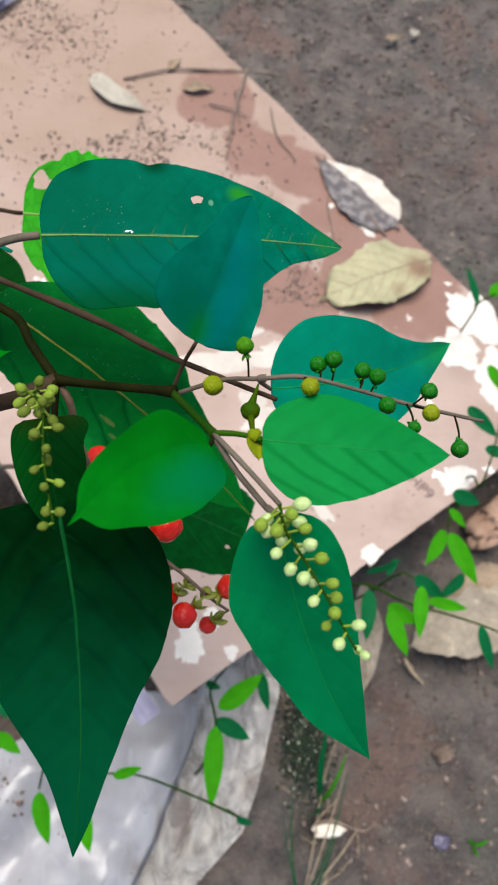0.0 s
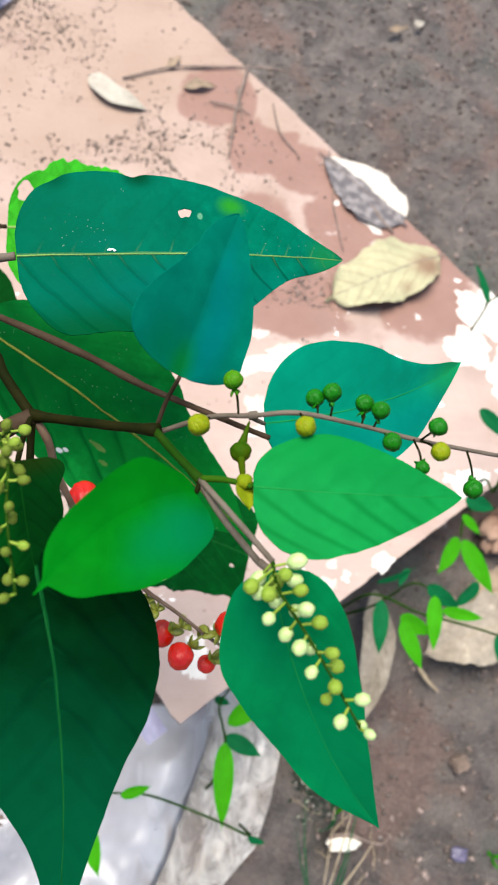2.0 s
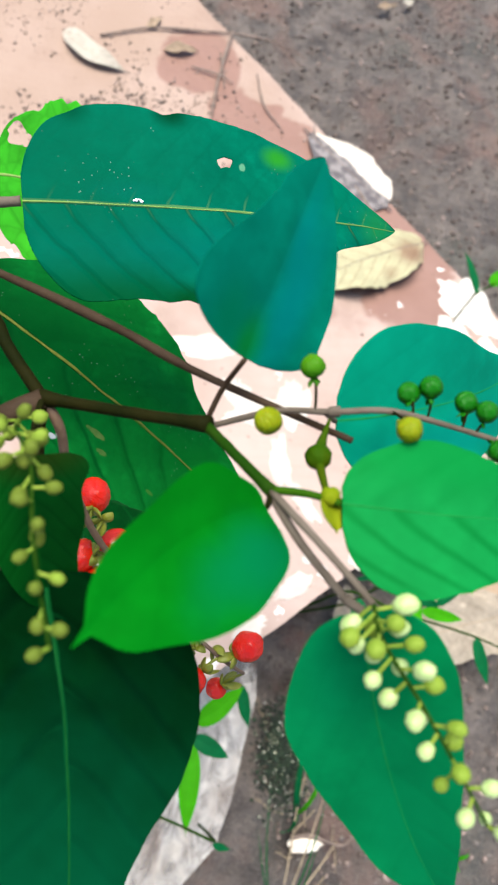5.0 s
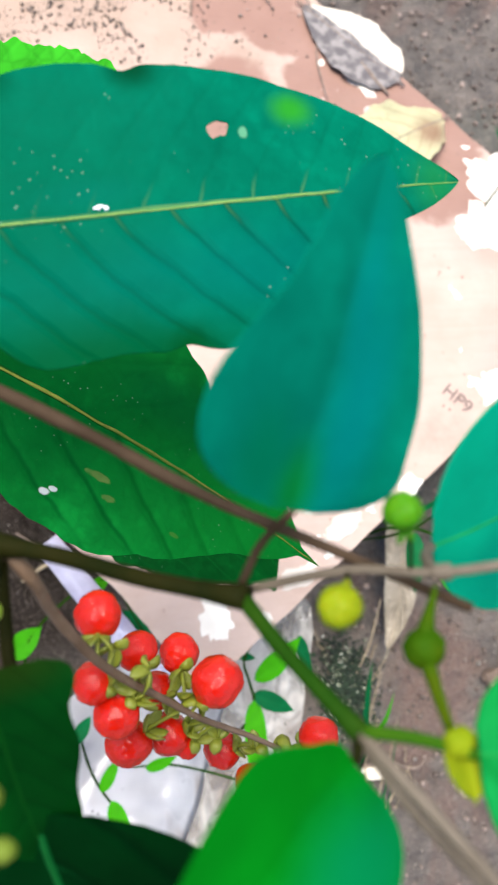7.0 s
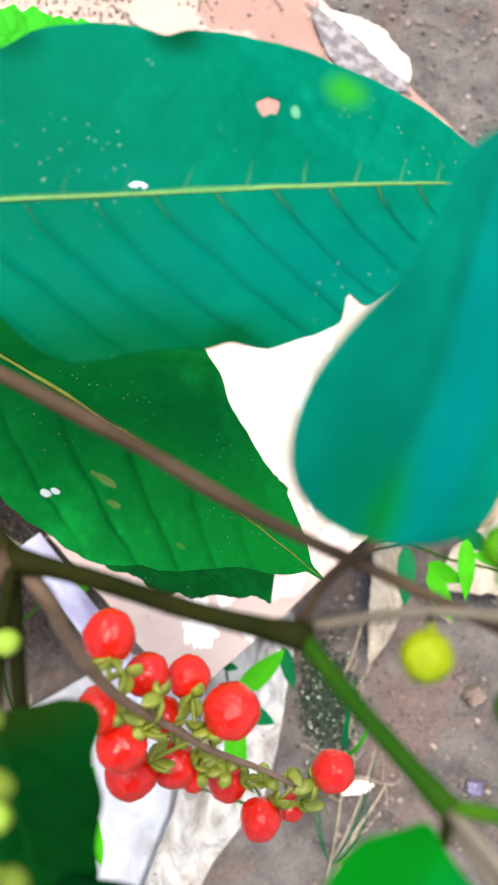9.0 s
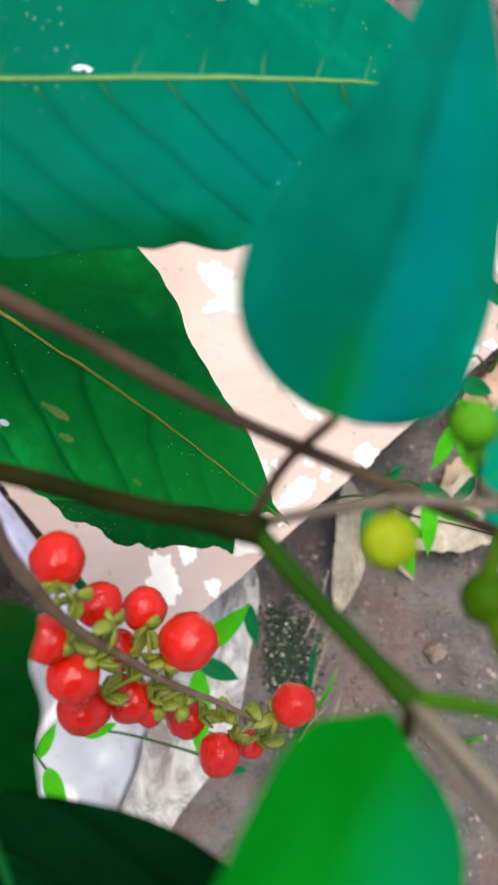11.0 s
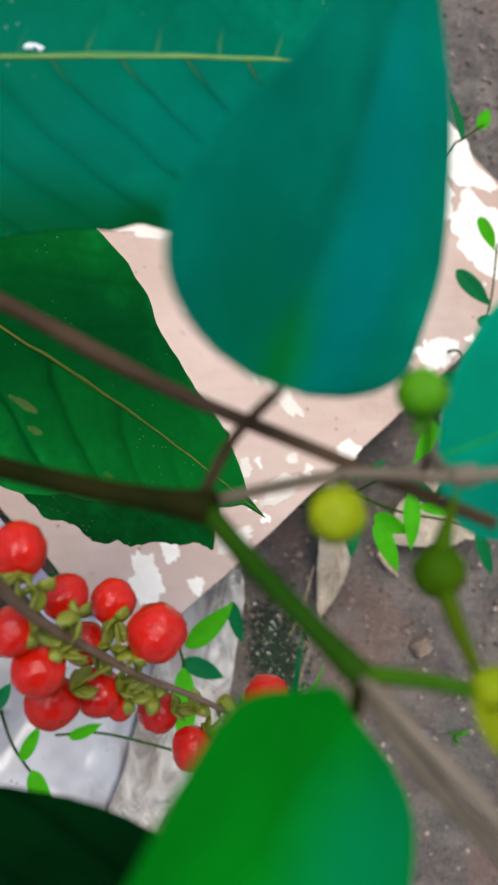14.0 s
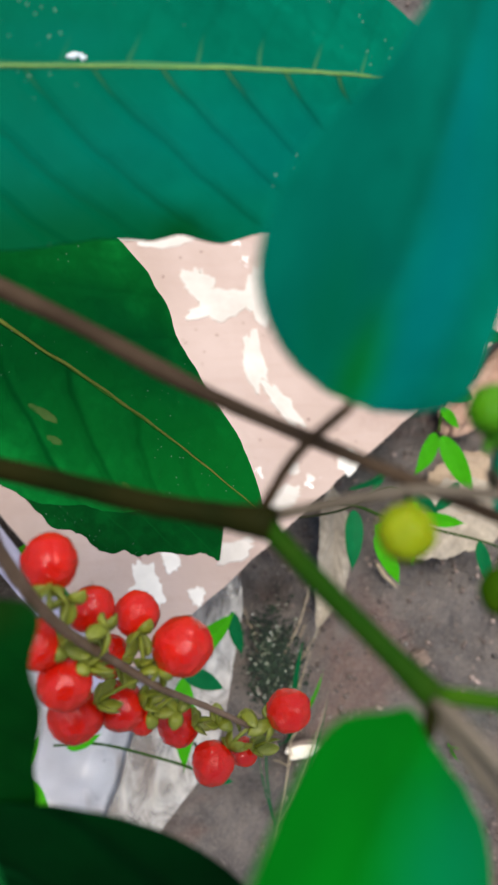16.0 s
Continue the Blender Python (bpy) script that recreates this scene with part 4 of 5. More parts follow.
dead_leaf("dead_leaf", (0.192, 0.068), (0.127, 0.048), 0.031, 0.008, TANLEAF, "large greyish tan dry leaf curled on the soil", p=0.45, q=0.6, sag=0.08, bend=-0.03, fold=0.2, wave=0.2, ragged=0.16, seed=9, nu=40, nv=20, stalk=0.0)
dead_leaf("dead_leaf", (0.190, 0.088), (0.150, 0.070), 0.020, 0.006, BROWNLEAF, "greyish brown dry leaf under another on the soil", p=0.5, q=0.6, sag=0.05, fold=0.2, wave=0.25, ragged=0.25, seed=10)
dead_leaf("dead_leaf", (0.108, 0.078), (0.098, 0.015), 0.0145, 0.014, TANLEAF, "narrow twisted tan dry leaf on the soil", p=0.5, q=0.7, sag=0.05, bend=0.06, fold=0.35, twist=0.9, wave=0.22, bulge=0.10, ragged=0.1, nu=60, nv=24, seed=11, rise=-0.009)
dead_leaf("dead_leaf", (0.165, 0.458), (0.172, 0.462), 0.006, 0.001, GREYLEAF, "tiny pale dry leaf on the soil", nu=12, nv=8, fold=0.3, wave=0.2, seed=12)
dead_leaf("dead_leaf", (0.146, 0.449), (0.160, 0.455), 0.005, 0.002, BROWNLEAF, "small dark dry leaf on the soil", nu=12, nv=8, fold=0.5, wave=0.3, seed=13)


def twig(points, r0, r1, material=TWIG, label="thin dry brown twig on the board", name="twig", category="twig"):
    return tagged(part(name, tube([mm(*p) for p in points], r0, r1, 7, rough=0.25, knobs=((0.35, 0.5), (0.7, 0.4))), material), label, category)


lift(twig([(-24, 381, 9), (3, 392, 9.5), (30, 396, 9.3), (52, 399, 9), (78, 398, 8.5), (96, 390, 8.0)], 0.0007, 0.0004))
lift(twig([(51, 399, 10), (47, 381, 9.6), (43, 360, 9.2), (39, 328, 9)], 0.0009, 0.0005))
lift(twig([(28, 369, 9), (42, 366, 10), (52, 362, 9)], 0.0005, 0.0003))
lift(twig([(44, 382, 9.5), (46, 370, 9.3), (47, 357, 9)], 0.0005, 0.0003))
lift(twig([(66, 372, 8.8), (70, 350, 8.8), (80, 335, 8.8)], 0.0004, 0.0003))
lift(twig([(122, 302, 9.5), (128, 292, 9.3), (134, 284, 9)], 0.0008, 0.0005))
lift(twig([(99, 340, 9.5), (101, 320, 9), (100, 300, 8.8), (104, 270, 8.8)], 0.00035, 0.00025))
twig([(85, 9, 2), (92, 22, 6), (98, 40, 10)], 0.0003, 0.0002, STRAW, "bleached straw stalk on the soil", "straw")
twig([(76, -62, 2), (82, -40, 3), (88, -10, 4), (95, 10, 8)], 0.0003, 0.0002, STRAW, "bleached straw stalk on the soil", "straw")
twig([(80, -55, 2), (96, -38, 3), (104, -28, 3)], 0.0003, 0.0002, STRAW, "bleached straw stalk on the soil", "straw")
twig([(84, -27, 2), (92, -26, 4), (106, -30, 2), (112, -26, 2)], 0.0009, 0.0004, TWIG, "thin brown root on the soil")
twig([(130, 44, 3), (134, 38, 2), (139, 33, 1)], 0.0009, 0.0005, STRAW, "curved pale stalk on the soil", "straw")
twig([(18, 20, 9), (24, 14, 9), (29, 8, 6)], 0.0008, 0.0004, TWIG, "thin grey twig across the plastic sheet")
twig([(-60, -14, 14), (-45, -10, 15), (-38, 2, 15), (-37, 16, 12)], 0.0004, 0.0003, STRAW, "fine dry root on the plastic sheet")
twig([(-52, 80, 3), (-40, 72, 5), (-30, 76, 5), (-22, 66, 3)], 0.0007, 0.0004, TWIG, "thin dry root beside the board")
twig([(-50, 60, 3), (-38, 66, 6), (-27, 60, 3)], 0.0006, 0.0004, STRAW, "pale dry root beside the board")


def strewn_straw():
    """Dry stalks and rootlets strewn over the dark soil beside the film."""
    rng = random.Random(64)
    for k in range(26):
        x, y = rng.gauss(84, 7), rng.uniform(-75, 18)
        turn, long_ = radians(rng.gauss(75, 38)), rng.uniform(6, 26)
        dx, dy = long_ * math.cos(turn), long_ * math.sin(turn)
        rows = []
        for q in (0.0, 0.35, 0.7, 1.0):
            px, py = x + dx * q + rng.uniform(-1, 1), y + dy * q + rng.uniform(-1, 1)
            rows.append((px, py, 1000 * ground_height(px / 1000, py / 1000) + 0.4 + (2.0 * q if k % 4 == 0 else 0.0)))
        pale = k % 3 != 0
        thing = twig(rows, rng.uniform(0.00018, 0.00036), 0.00016, STRAW if pale else TWIG, "short bleached straw on dark soil" if pale else "thin brown rootlet on dark soil", "straw" if pale else "rootlet", "litter")
        tagged(thing, group="litter beside the film")


strewn_straw()


def chunk(name, at, size, turn, material, label, category, seed, rough=0.35):
    bm = bmesh.new()
    bmesh.ops.create_icosphere(bm, subdivisions=4, radius=1.0)
    for v in bm.verts:
        d = v.co.normalized()
        box = max(abs(d.x), abs(d.y), abs(d.z)) ** -0.6
        k = box * (1 + rough * noise.noise(d * 1.7 + Vector((seed, 0, 0))) + 0.5 * rough * noise.noise(Vector((d.x * 2, d.y * 9, d.z * 9)) + Vector((0, seed, 0))))
        v.co = Vector((d.x * k * size[0], d.y * k * size[1], d.z * k * size[2]))
    ob = part(name, bm, material)
    ob.matrix_basis = pose(*at, 0, 0, turn)
    return tagged(ob, label, category)


chunk("wood_chunk", (0.205, 0.129, 0.006), (0.040, 0.011, 0.009), 35, ROTWOOD, "weathered reddish brown rotten wood piece on the soil", "wood", 4)
chunk("bark_piece", (0.0905, -0.0295, 0.0015), (0.0065, 0.0028, 0.0016), 6, PALEBARK, "pale bleached bark chip on the soil", "bark", 8)
chunk("stone", (0.147, 0.002, 0.000), (0.0042, 0.0035, 0.0025), 20, GRIT, "dark grey clod of soil", "clod", 12)
chunk("scrap", (0.142, -0.035, 0.0005), (0.0035, 0.0028, 0.0008), -20, SCRAP, "purple scrap of plastic film pressed into the soil", "litter", 15)
chunk("scrap", (-0.118, 0.447, 0.004), (0.022, 0.018, 0.006), 50, LILAC, "crumpled lilac plastic scrap beside the board", "litter", 17)


# ---------------------------------------------------------------- loose grit
def scatter(name, count, place, sizes, material, label, category, seed):
    """Many small stones in one mesh, each an uneven low lump."""
    rng = random.Random(seed)
    verts, faces = [], []
    ico = bmesh.new()
    bmesh.ops.create_icosphere(ico, subdivisions=1, radius=1.0)
    base_v = [v.co.copy() for v in ico.verts]
    base_f = [[v.index for v in f.verts] for f in ico.faces]
    ico.free()
    for _ in range(count):
        spot = place(rng)
        if spot is None:
            continue
        x, y, z = spot
        r = sizes[0] + (sizes[1] - sizes[0]) * rng.random() ** 3
        m = pose(x, y, z + r * 0.35, rng.random() * 360, rng.random() * 360, rng.random() * 360)
        k = len(verts)
        for v in base_v:
            q = m @ Vector((v.x * r * (0.8 + 0.5 * rng.random()), v.y * r * (0.6 + 0.5 * rng.random()), v.z * r * 0.7))
            verts.append(tuple(q))
        faces += [[k + i for i in f] for f in base_f]
    me = bpy.data.meshes.new(name)
    me.from_pydata(verts, [], faces)
    me.materials.append(material)
    me.polygons.foreach_set("use_smooth", [True] * len(faces))
    return tagged(new(name, me), label, category, kind="stuff")


def on_board(x, y):
    """Whether a place lies within the board's two long sides."""
    right = (x + 0.005) * 0.748 + (y - 0.462) * 0.664
    low = -(x - 0.019) * 0.586 + (y - 0.021) * 0.810
    return right < 0.001 and low > -0.001


def soil_spot(rng):
    x, y = rng.uniform(-0.02, 0.26), rng.uniform(-0.11, 0.54)
    return None if on_board(x, y) or (x < 0.07 and y < 0.03) else (x, y, ground_height(x, y))


def clump(cx, cy, rx, ry):
    def f(rng):
        x, y = cx + rx * 0.8 * rng.gauss(0, 1), cy + ry * 0.8 * rng.gauss(0, 1)
        if noise.noise(Vector((x * 30, y * 30, cx))) < -0.1 or not on_board(x, y):
            return None
        return (x, y, BOARD_TOP)
    return f


def specked(n_name, pair):
    n = Nodes(n_name)
    r = n.node("ShaderNodeNewGeometry").outputs["Random Per Island"]
    n.set(Base_Color=n.mix(n.math("POWER", r, 2.6), *pair), Roughness=0.85)
    n.bump(n.noise(n.coords(), 900, 3), 0.4, 0.0004)
    return n.m


PEBBLES = specked("mixed_pebbles", ((0.06, 0.05, 0.042), (0.26, 0.22, 0.19)))
CRUMBS = specked("mixed_crumbs", ((0.08, 0.058, 0.046), (0.27, 0.20, 0.165)))
scatter("pebbles", 1000, soil_spot, (0.0003, 0.0021), PEBBLES, "pale pebbles and grains scattered over soil", "pebbles", 21)
scatter("soil_crumbs", 12000, soil_spot, (0.0003, 0.0019), CRUMBS, "dark crumbs of loose soil", "soil crumbs", 22)
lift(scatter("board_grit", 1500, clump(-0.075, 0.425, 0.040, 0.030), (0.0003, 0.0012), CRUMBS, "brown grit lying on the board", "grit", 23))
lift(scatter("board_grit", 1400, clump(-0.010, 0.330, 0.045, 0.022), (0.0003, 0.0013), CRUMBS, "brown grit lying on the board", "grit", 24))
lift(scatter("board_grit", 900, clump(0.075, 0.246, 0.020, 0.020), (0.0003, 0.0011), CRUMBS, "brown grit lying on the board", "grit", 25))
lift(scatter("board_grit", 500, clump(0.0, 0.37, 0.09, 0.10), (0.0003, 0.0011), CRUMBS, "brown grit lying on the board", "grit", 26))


def seed_bed(rng):
    x, y = rng.gauss(0.081, 0.0055), rng.gauss(0.006, 0.010)
    return (x, y, rng.uniform(0.0, 0.004))


PALESEED = specked("pale_seeds", ((0.35, 0.36, 0.24), (0.75, 0.75, 0.66)))
MOSS = specked("dark_moss", ((0.008, 0.016, 0.007), (0.022, 0.045, 0.018)))
scatter("moss", 1400, seed_bed, (0.0005, 0.0012), MOSS, "dark green moss at the edge of the plastic", "moss", 27)
scatter("pale_seeds", 300, seed_bed, (0.0003, 0.0007), PALESEED, "tiny pale seeds strewn over moss", "seeds", 28)


def dark_bits(rng):
    return (rng.uniform(-0.055, -0.040), rng.uniform(-0.022, -0.006) , 0.016)


scatter("dark_seeds", 26, dark_bits, (0.0008, 0.0018), GRIT, "small black seed husks on the plastic sheet", "husks", 29)


# ---------------------------------------------------------------- herbs and grass
def herb(label, stems, leaves, group=""):
    """A low sprig: stems are lists of places, leaves (base, tip, width, material)."""
    foot = mm(*stems[0][0])
    ob = empty("herb_sprig", foot, label, "herb", group)
    for line in stems:
        under(part("stem", tube([mm(*p) for p in line], 0.0006, 0.00035, 7), YOUNGSTEM, ob), ob)
    for k, (b, t, wdt, mat, roll) in enumerate(leaves):
        b, t = mm(*b), mm(*t)
        ax = (t - b).normalized()
        up = Matrix.Rotation(radians(roll), 3, ax) @ Vector((-0.15, -0.25, 1))
        under(part("leaf", blade(b, t, up, wdt / 1000, p=0.55, q=0.85, sag=0.05, fold=0.18, wave=0.05, nu=18, nv=10, thick=0.00018, seed=k), mat, ob), ob)
    return ob


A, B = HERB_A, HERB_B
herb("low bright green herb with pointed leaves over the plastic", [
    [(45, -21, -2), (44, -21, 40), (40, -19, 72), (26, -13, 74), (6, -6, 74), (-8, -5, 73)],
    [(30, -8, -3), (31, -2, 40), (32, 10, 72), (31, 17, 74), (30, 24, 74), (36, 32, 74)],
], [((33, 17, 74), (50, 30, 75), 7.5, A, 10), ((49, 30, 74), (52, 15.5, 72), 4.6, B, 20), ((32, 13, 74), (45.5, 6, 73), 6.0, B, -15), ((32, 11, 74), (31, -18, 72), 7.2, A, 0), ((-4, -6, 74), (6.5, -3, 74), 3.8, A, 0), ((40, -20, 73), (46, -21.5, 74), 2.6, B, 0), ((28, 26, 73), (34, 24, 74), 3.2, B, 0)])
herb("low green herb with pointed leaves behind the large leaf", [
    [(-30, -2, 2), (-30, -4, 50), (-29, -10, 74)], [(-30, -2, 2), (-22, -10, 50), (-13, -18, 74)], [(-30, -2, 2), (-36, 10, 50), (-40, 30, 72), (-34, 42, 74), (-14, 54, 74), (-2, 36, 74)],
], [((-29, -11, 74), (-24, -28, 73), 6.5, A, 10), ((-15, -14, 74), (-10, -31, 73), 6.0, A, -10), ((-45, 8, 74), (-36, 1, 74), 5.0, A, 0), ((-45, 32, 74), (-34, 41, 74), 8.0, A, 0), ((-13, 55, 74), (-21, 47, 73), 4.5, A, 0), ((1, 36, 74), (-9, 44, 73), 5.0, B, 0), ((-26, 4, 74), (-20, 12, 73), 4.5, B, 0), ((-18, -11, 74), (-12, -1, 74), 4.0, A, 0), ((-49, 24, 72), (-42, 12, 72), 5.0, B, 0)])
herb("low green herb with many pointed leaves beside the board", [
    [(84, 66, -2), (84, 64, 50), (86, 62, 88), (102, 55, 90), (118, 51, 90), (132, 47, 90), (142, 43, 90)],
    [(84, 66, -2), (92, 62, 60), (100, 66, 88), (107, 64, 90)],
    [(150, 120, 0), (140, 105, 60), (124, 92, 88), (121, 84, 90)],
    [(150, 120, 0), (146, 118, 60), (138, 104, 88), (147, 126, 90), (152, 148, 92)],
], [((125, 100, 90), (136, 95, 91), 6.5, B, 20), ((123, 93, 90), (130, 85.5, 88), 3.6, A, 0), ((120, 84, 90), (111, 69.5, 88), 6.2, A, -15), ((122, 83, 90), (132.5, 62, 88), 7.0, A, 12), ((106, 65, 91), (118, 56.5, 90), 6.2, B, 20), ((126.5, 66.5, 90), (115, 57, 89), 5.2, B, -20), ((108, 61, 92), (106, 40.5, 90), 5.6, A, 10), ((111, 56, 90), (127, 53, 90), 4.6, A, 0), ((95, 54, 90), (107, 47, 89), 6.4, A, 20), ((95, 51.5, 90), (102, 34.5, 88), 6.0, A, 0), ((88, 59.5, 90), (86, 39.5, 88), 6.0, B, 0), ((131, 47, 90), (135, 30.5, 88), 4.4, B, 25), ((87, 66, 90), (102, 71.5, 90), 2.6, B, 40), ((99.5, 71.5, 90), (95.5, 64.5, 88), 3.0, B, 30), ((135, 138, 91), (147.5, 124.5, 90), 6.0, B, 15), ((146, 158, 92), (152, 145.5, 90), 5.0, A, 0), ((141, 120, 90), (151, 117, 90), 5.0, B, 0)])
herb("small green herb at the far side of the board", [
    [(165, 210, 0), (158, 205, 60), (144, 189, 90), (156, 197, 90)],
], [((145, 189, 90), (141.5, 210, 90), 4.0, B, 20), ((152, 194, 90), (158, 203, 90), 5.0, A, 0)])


def grass(label, base, blades):
    ob = empty("grass_tuft", mm(*base), label, "grass")
    for k, (t, wdt, mat) in enumerate(blades):
        under(part("leaf", blade(mm(*base), mm(*t), Vector((-0.3, -0.6, 0.8)), wdt / 1000, p=0.25, q=0.6, sag=0.10, bend=0.03 * (k % 3 - 1), fold=0.4, nu=20, nv=6, seed=40 + k), mat, ob), ob)


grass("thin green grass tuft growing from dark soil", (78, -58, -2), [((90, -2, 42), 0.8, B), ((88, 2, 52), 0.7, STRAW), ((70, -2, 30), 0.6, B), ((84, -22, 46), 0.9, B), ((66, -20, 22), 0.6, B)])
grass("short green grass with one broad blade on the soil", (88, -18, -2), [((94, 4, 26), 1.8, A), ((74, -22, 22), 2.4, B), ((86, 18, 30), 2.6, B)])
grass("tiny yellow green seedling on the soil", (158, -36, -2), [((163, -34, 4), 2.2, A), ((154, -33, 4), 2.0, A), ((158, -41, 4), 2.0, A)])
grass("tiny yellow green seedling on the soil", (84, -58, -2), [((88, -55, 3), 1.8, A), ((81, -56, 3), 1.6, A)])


# ---------------------------------------------------------------- the berry shrub
FOOT = mm(-78, 62, -4)
shrub = empty("berry_shrub", FOOT, "leafy green shrub sprig with red berries and pale buds", "shrub")


def limb(name, points, r0, r1, material, label="", **kw):
    return under(part(name, tube([mm(*p) for p in points], r0 / 1000, r1 / 1000, kw.pop("sides", 12), **kw), material, shrub, label), shrub)


limb("trunk", [(-78, 62, -4), (-74, 60, 90), (-66, 60, 190), (-52, 57.5, 264), (-39.5, 51, 278)], 3.2, 1.6, BARK, rough=0.15)
limb("main_stem", [(-39.5, 51, 278), (-26.7, 42.4, 284.6), (-17.5, 41.1, 287.3), (-10.7, 43.7, 289.3)], 1.2, 1.0, BARK, rough=0.15)
limb("main_stem", [(-11.0, 43.8, 289.2), (-7.0, 42.6, 291.3), (-1.5, 40.4, 295.5), (3.4, 38.9, 298.4)], 0.56, 0.50, GREENSTEM, "olive green smooth stem", rough=0.06, knobs=((0.0, 0.55), (1.0, 0.5)))
limb("side_branch", [(-10.8, 43.7, 289.3), (-14.4, 49, 288), (-17.8, 54.4, 286.2), (-28.4, 60.9, 281.6)], 0.6, 0.6, GREENSTEM, rough=0.08)
limb("upper_branch", [(-53.4, 79.9, 264.8), (-29.6, 66.2, 279.8), (-17.1, 58.0, 286.8), (-5.2, 49.9, 293.1), (1.6, 45.0, 296.0), (8.8, 40.7, 298.9), (14.4, 37.3, 301.5)], 0.45, 0.28, BARK, "thin reddish brown branch", rough=0.15, knobs=((0.45, 0.35), (0.6, 0.25)))
limb("lower_branch", [(3.1, 39.0, 298.0), (4.9, 35.8, 300.8), (7.5, 32.2, 302.9)], 0.46, 0.40, YOUNGSTEM, rough=0.08, knobs=((1.0, 0.35),))
limb("flower_stalk", [(7.5, 32.2, 302.9), (10.6, 27.9, 305.0), (13.7, 23.6, 306.7)], 0.32, 0.26, GREYSTEM, rough=0.1)
limb("flower_stalk", [(7.5, 32.0, 302.7), (9.8, 28.4, 302.7), (13.0, 24.4, 302.9)], 0.36, 0.32, GREYSTEM, rough=0.1)
FRUIT_BRANCH = [(3.7, 39.4, 296.9), (8.5, 39.8, 300.3), (12.5, 39.2, 302.5), (17.2, 39.3, 303.4), (23.8, 38.9, 301.8), (30.0, 37.7, 301.4), (39.1, 37.1, 299.5)]
limb("fruit_branch", FRUIT_BRANCH, 0.28, 0.22, GREYSTEM, "thin grey brown fruiting stalk", rough=0.12)


def shrub_leaf(base, tip, up, width, material, label, petiole=None, pet_r=0.35, pet_mat=GREYSTEM, rib=None, rib_r=0.2, **kw):
    line = []
    ob = under(part("leaf", blade(mm(*base), mm(*tip), up, width / 1000, line=line, **kw), material, shrub, label), shrub)
    if rib:
        part("midrib", rib_bm(line[:-2], rib_r / 1000), rib, ob)
    if petiole:
        part("petiole", tube([mm(*base), *[mm(*p) for p in petiole]], pet_r / 1000, pet_r * 1.15 / 1000, 9, rough=0.1), pet_mat, ob)
    return ob


CAMWARD = Vector((-0.12, -0.30, 0.95))
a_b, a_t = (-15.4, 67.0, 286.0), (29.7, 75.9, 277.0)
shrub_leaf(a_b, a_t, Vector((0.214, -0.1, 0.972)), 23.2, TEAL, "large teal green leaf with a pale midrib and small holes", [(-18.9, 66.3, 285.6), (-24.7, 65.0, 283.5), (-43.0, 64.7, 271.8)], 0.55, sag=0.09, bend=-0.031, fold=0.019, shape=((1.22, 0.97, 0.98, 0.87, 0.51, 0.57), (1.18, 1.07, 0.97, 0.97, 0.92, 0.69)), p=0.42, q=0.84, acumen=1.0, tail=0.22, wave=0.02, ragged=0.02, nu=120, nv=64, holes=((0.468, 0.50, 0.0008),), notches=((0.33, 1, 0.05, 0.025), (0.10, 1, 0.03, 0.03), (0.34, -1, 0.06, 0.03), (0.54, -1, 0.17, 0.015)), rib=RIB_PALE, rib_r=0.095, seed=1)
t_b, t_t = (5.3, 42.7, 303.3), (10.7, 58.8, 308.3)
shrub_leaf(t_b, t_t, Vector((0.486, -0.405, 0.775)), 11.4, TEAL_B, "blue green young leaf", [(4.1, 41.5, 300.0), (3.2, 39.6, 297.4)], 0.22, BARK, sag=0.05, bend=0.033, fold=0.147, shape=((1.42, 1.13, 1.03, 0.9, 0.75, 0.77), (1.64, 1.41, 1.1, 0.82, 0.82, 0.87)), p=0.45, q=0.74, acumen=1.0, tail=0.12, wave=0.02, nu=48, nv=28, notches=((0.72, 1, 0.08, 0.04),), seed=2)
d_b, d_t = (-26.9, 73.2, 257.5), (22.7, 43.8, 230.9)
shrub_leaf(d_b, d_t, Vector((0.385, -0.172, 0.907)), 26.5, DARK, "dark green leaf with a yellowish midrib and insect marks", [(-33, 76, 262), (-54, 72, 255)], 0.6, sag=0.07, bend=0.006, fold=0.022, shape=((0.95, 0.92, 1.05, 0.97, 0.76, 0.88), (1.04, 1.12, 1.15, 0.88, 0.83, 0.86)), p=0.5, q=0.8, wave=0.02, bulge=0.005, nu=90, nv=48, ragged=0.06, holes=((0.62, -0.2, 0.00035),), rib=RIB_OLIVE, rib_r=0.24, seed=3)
e_b, e_t = (7.1, 30.9, 302.9), (-6.0, 19.9, 309.6)
shrub_leaf(e_b, e_t, Vector((0.471, -0.032, 0.881)), 12.0, FRESH, "smooth fresh green young leaf", [(7.3, 31.4, 302.8), (7.5, 32.2, 302.9)], 0.25, GREENSTEM, sag=0.105, bend=-0.102, fold=0.172, shape=((0.46, 0.66, 0.64, 0.64, 0.84, 1.07), (0.93, 0.98, 1.12, 1.23, 1.27, 1.57)), p=0.28, q=0.62, wave=0.02, nu=48, nv=28, seed=4)
f_b, f_t = (12.2, 31.0, 305.0), (32.8, 30.9, 303.9)
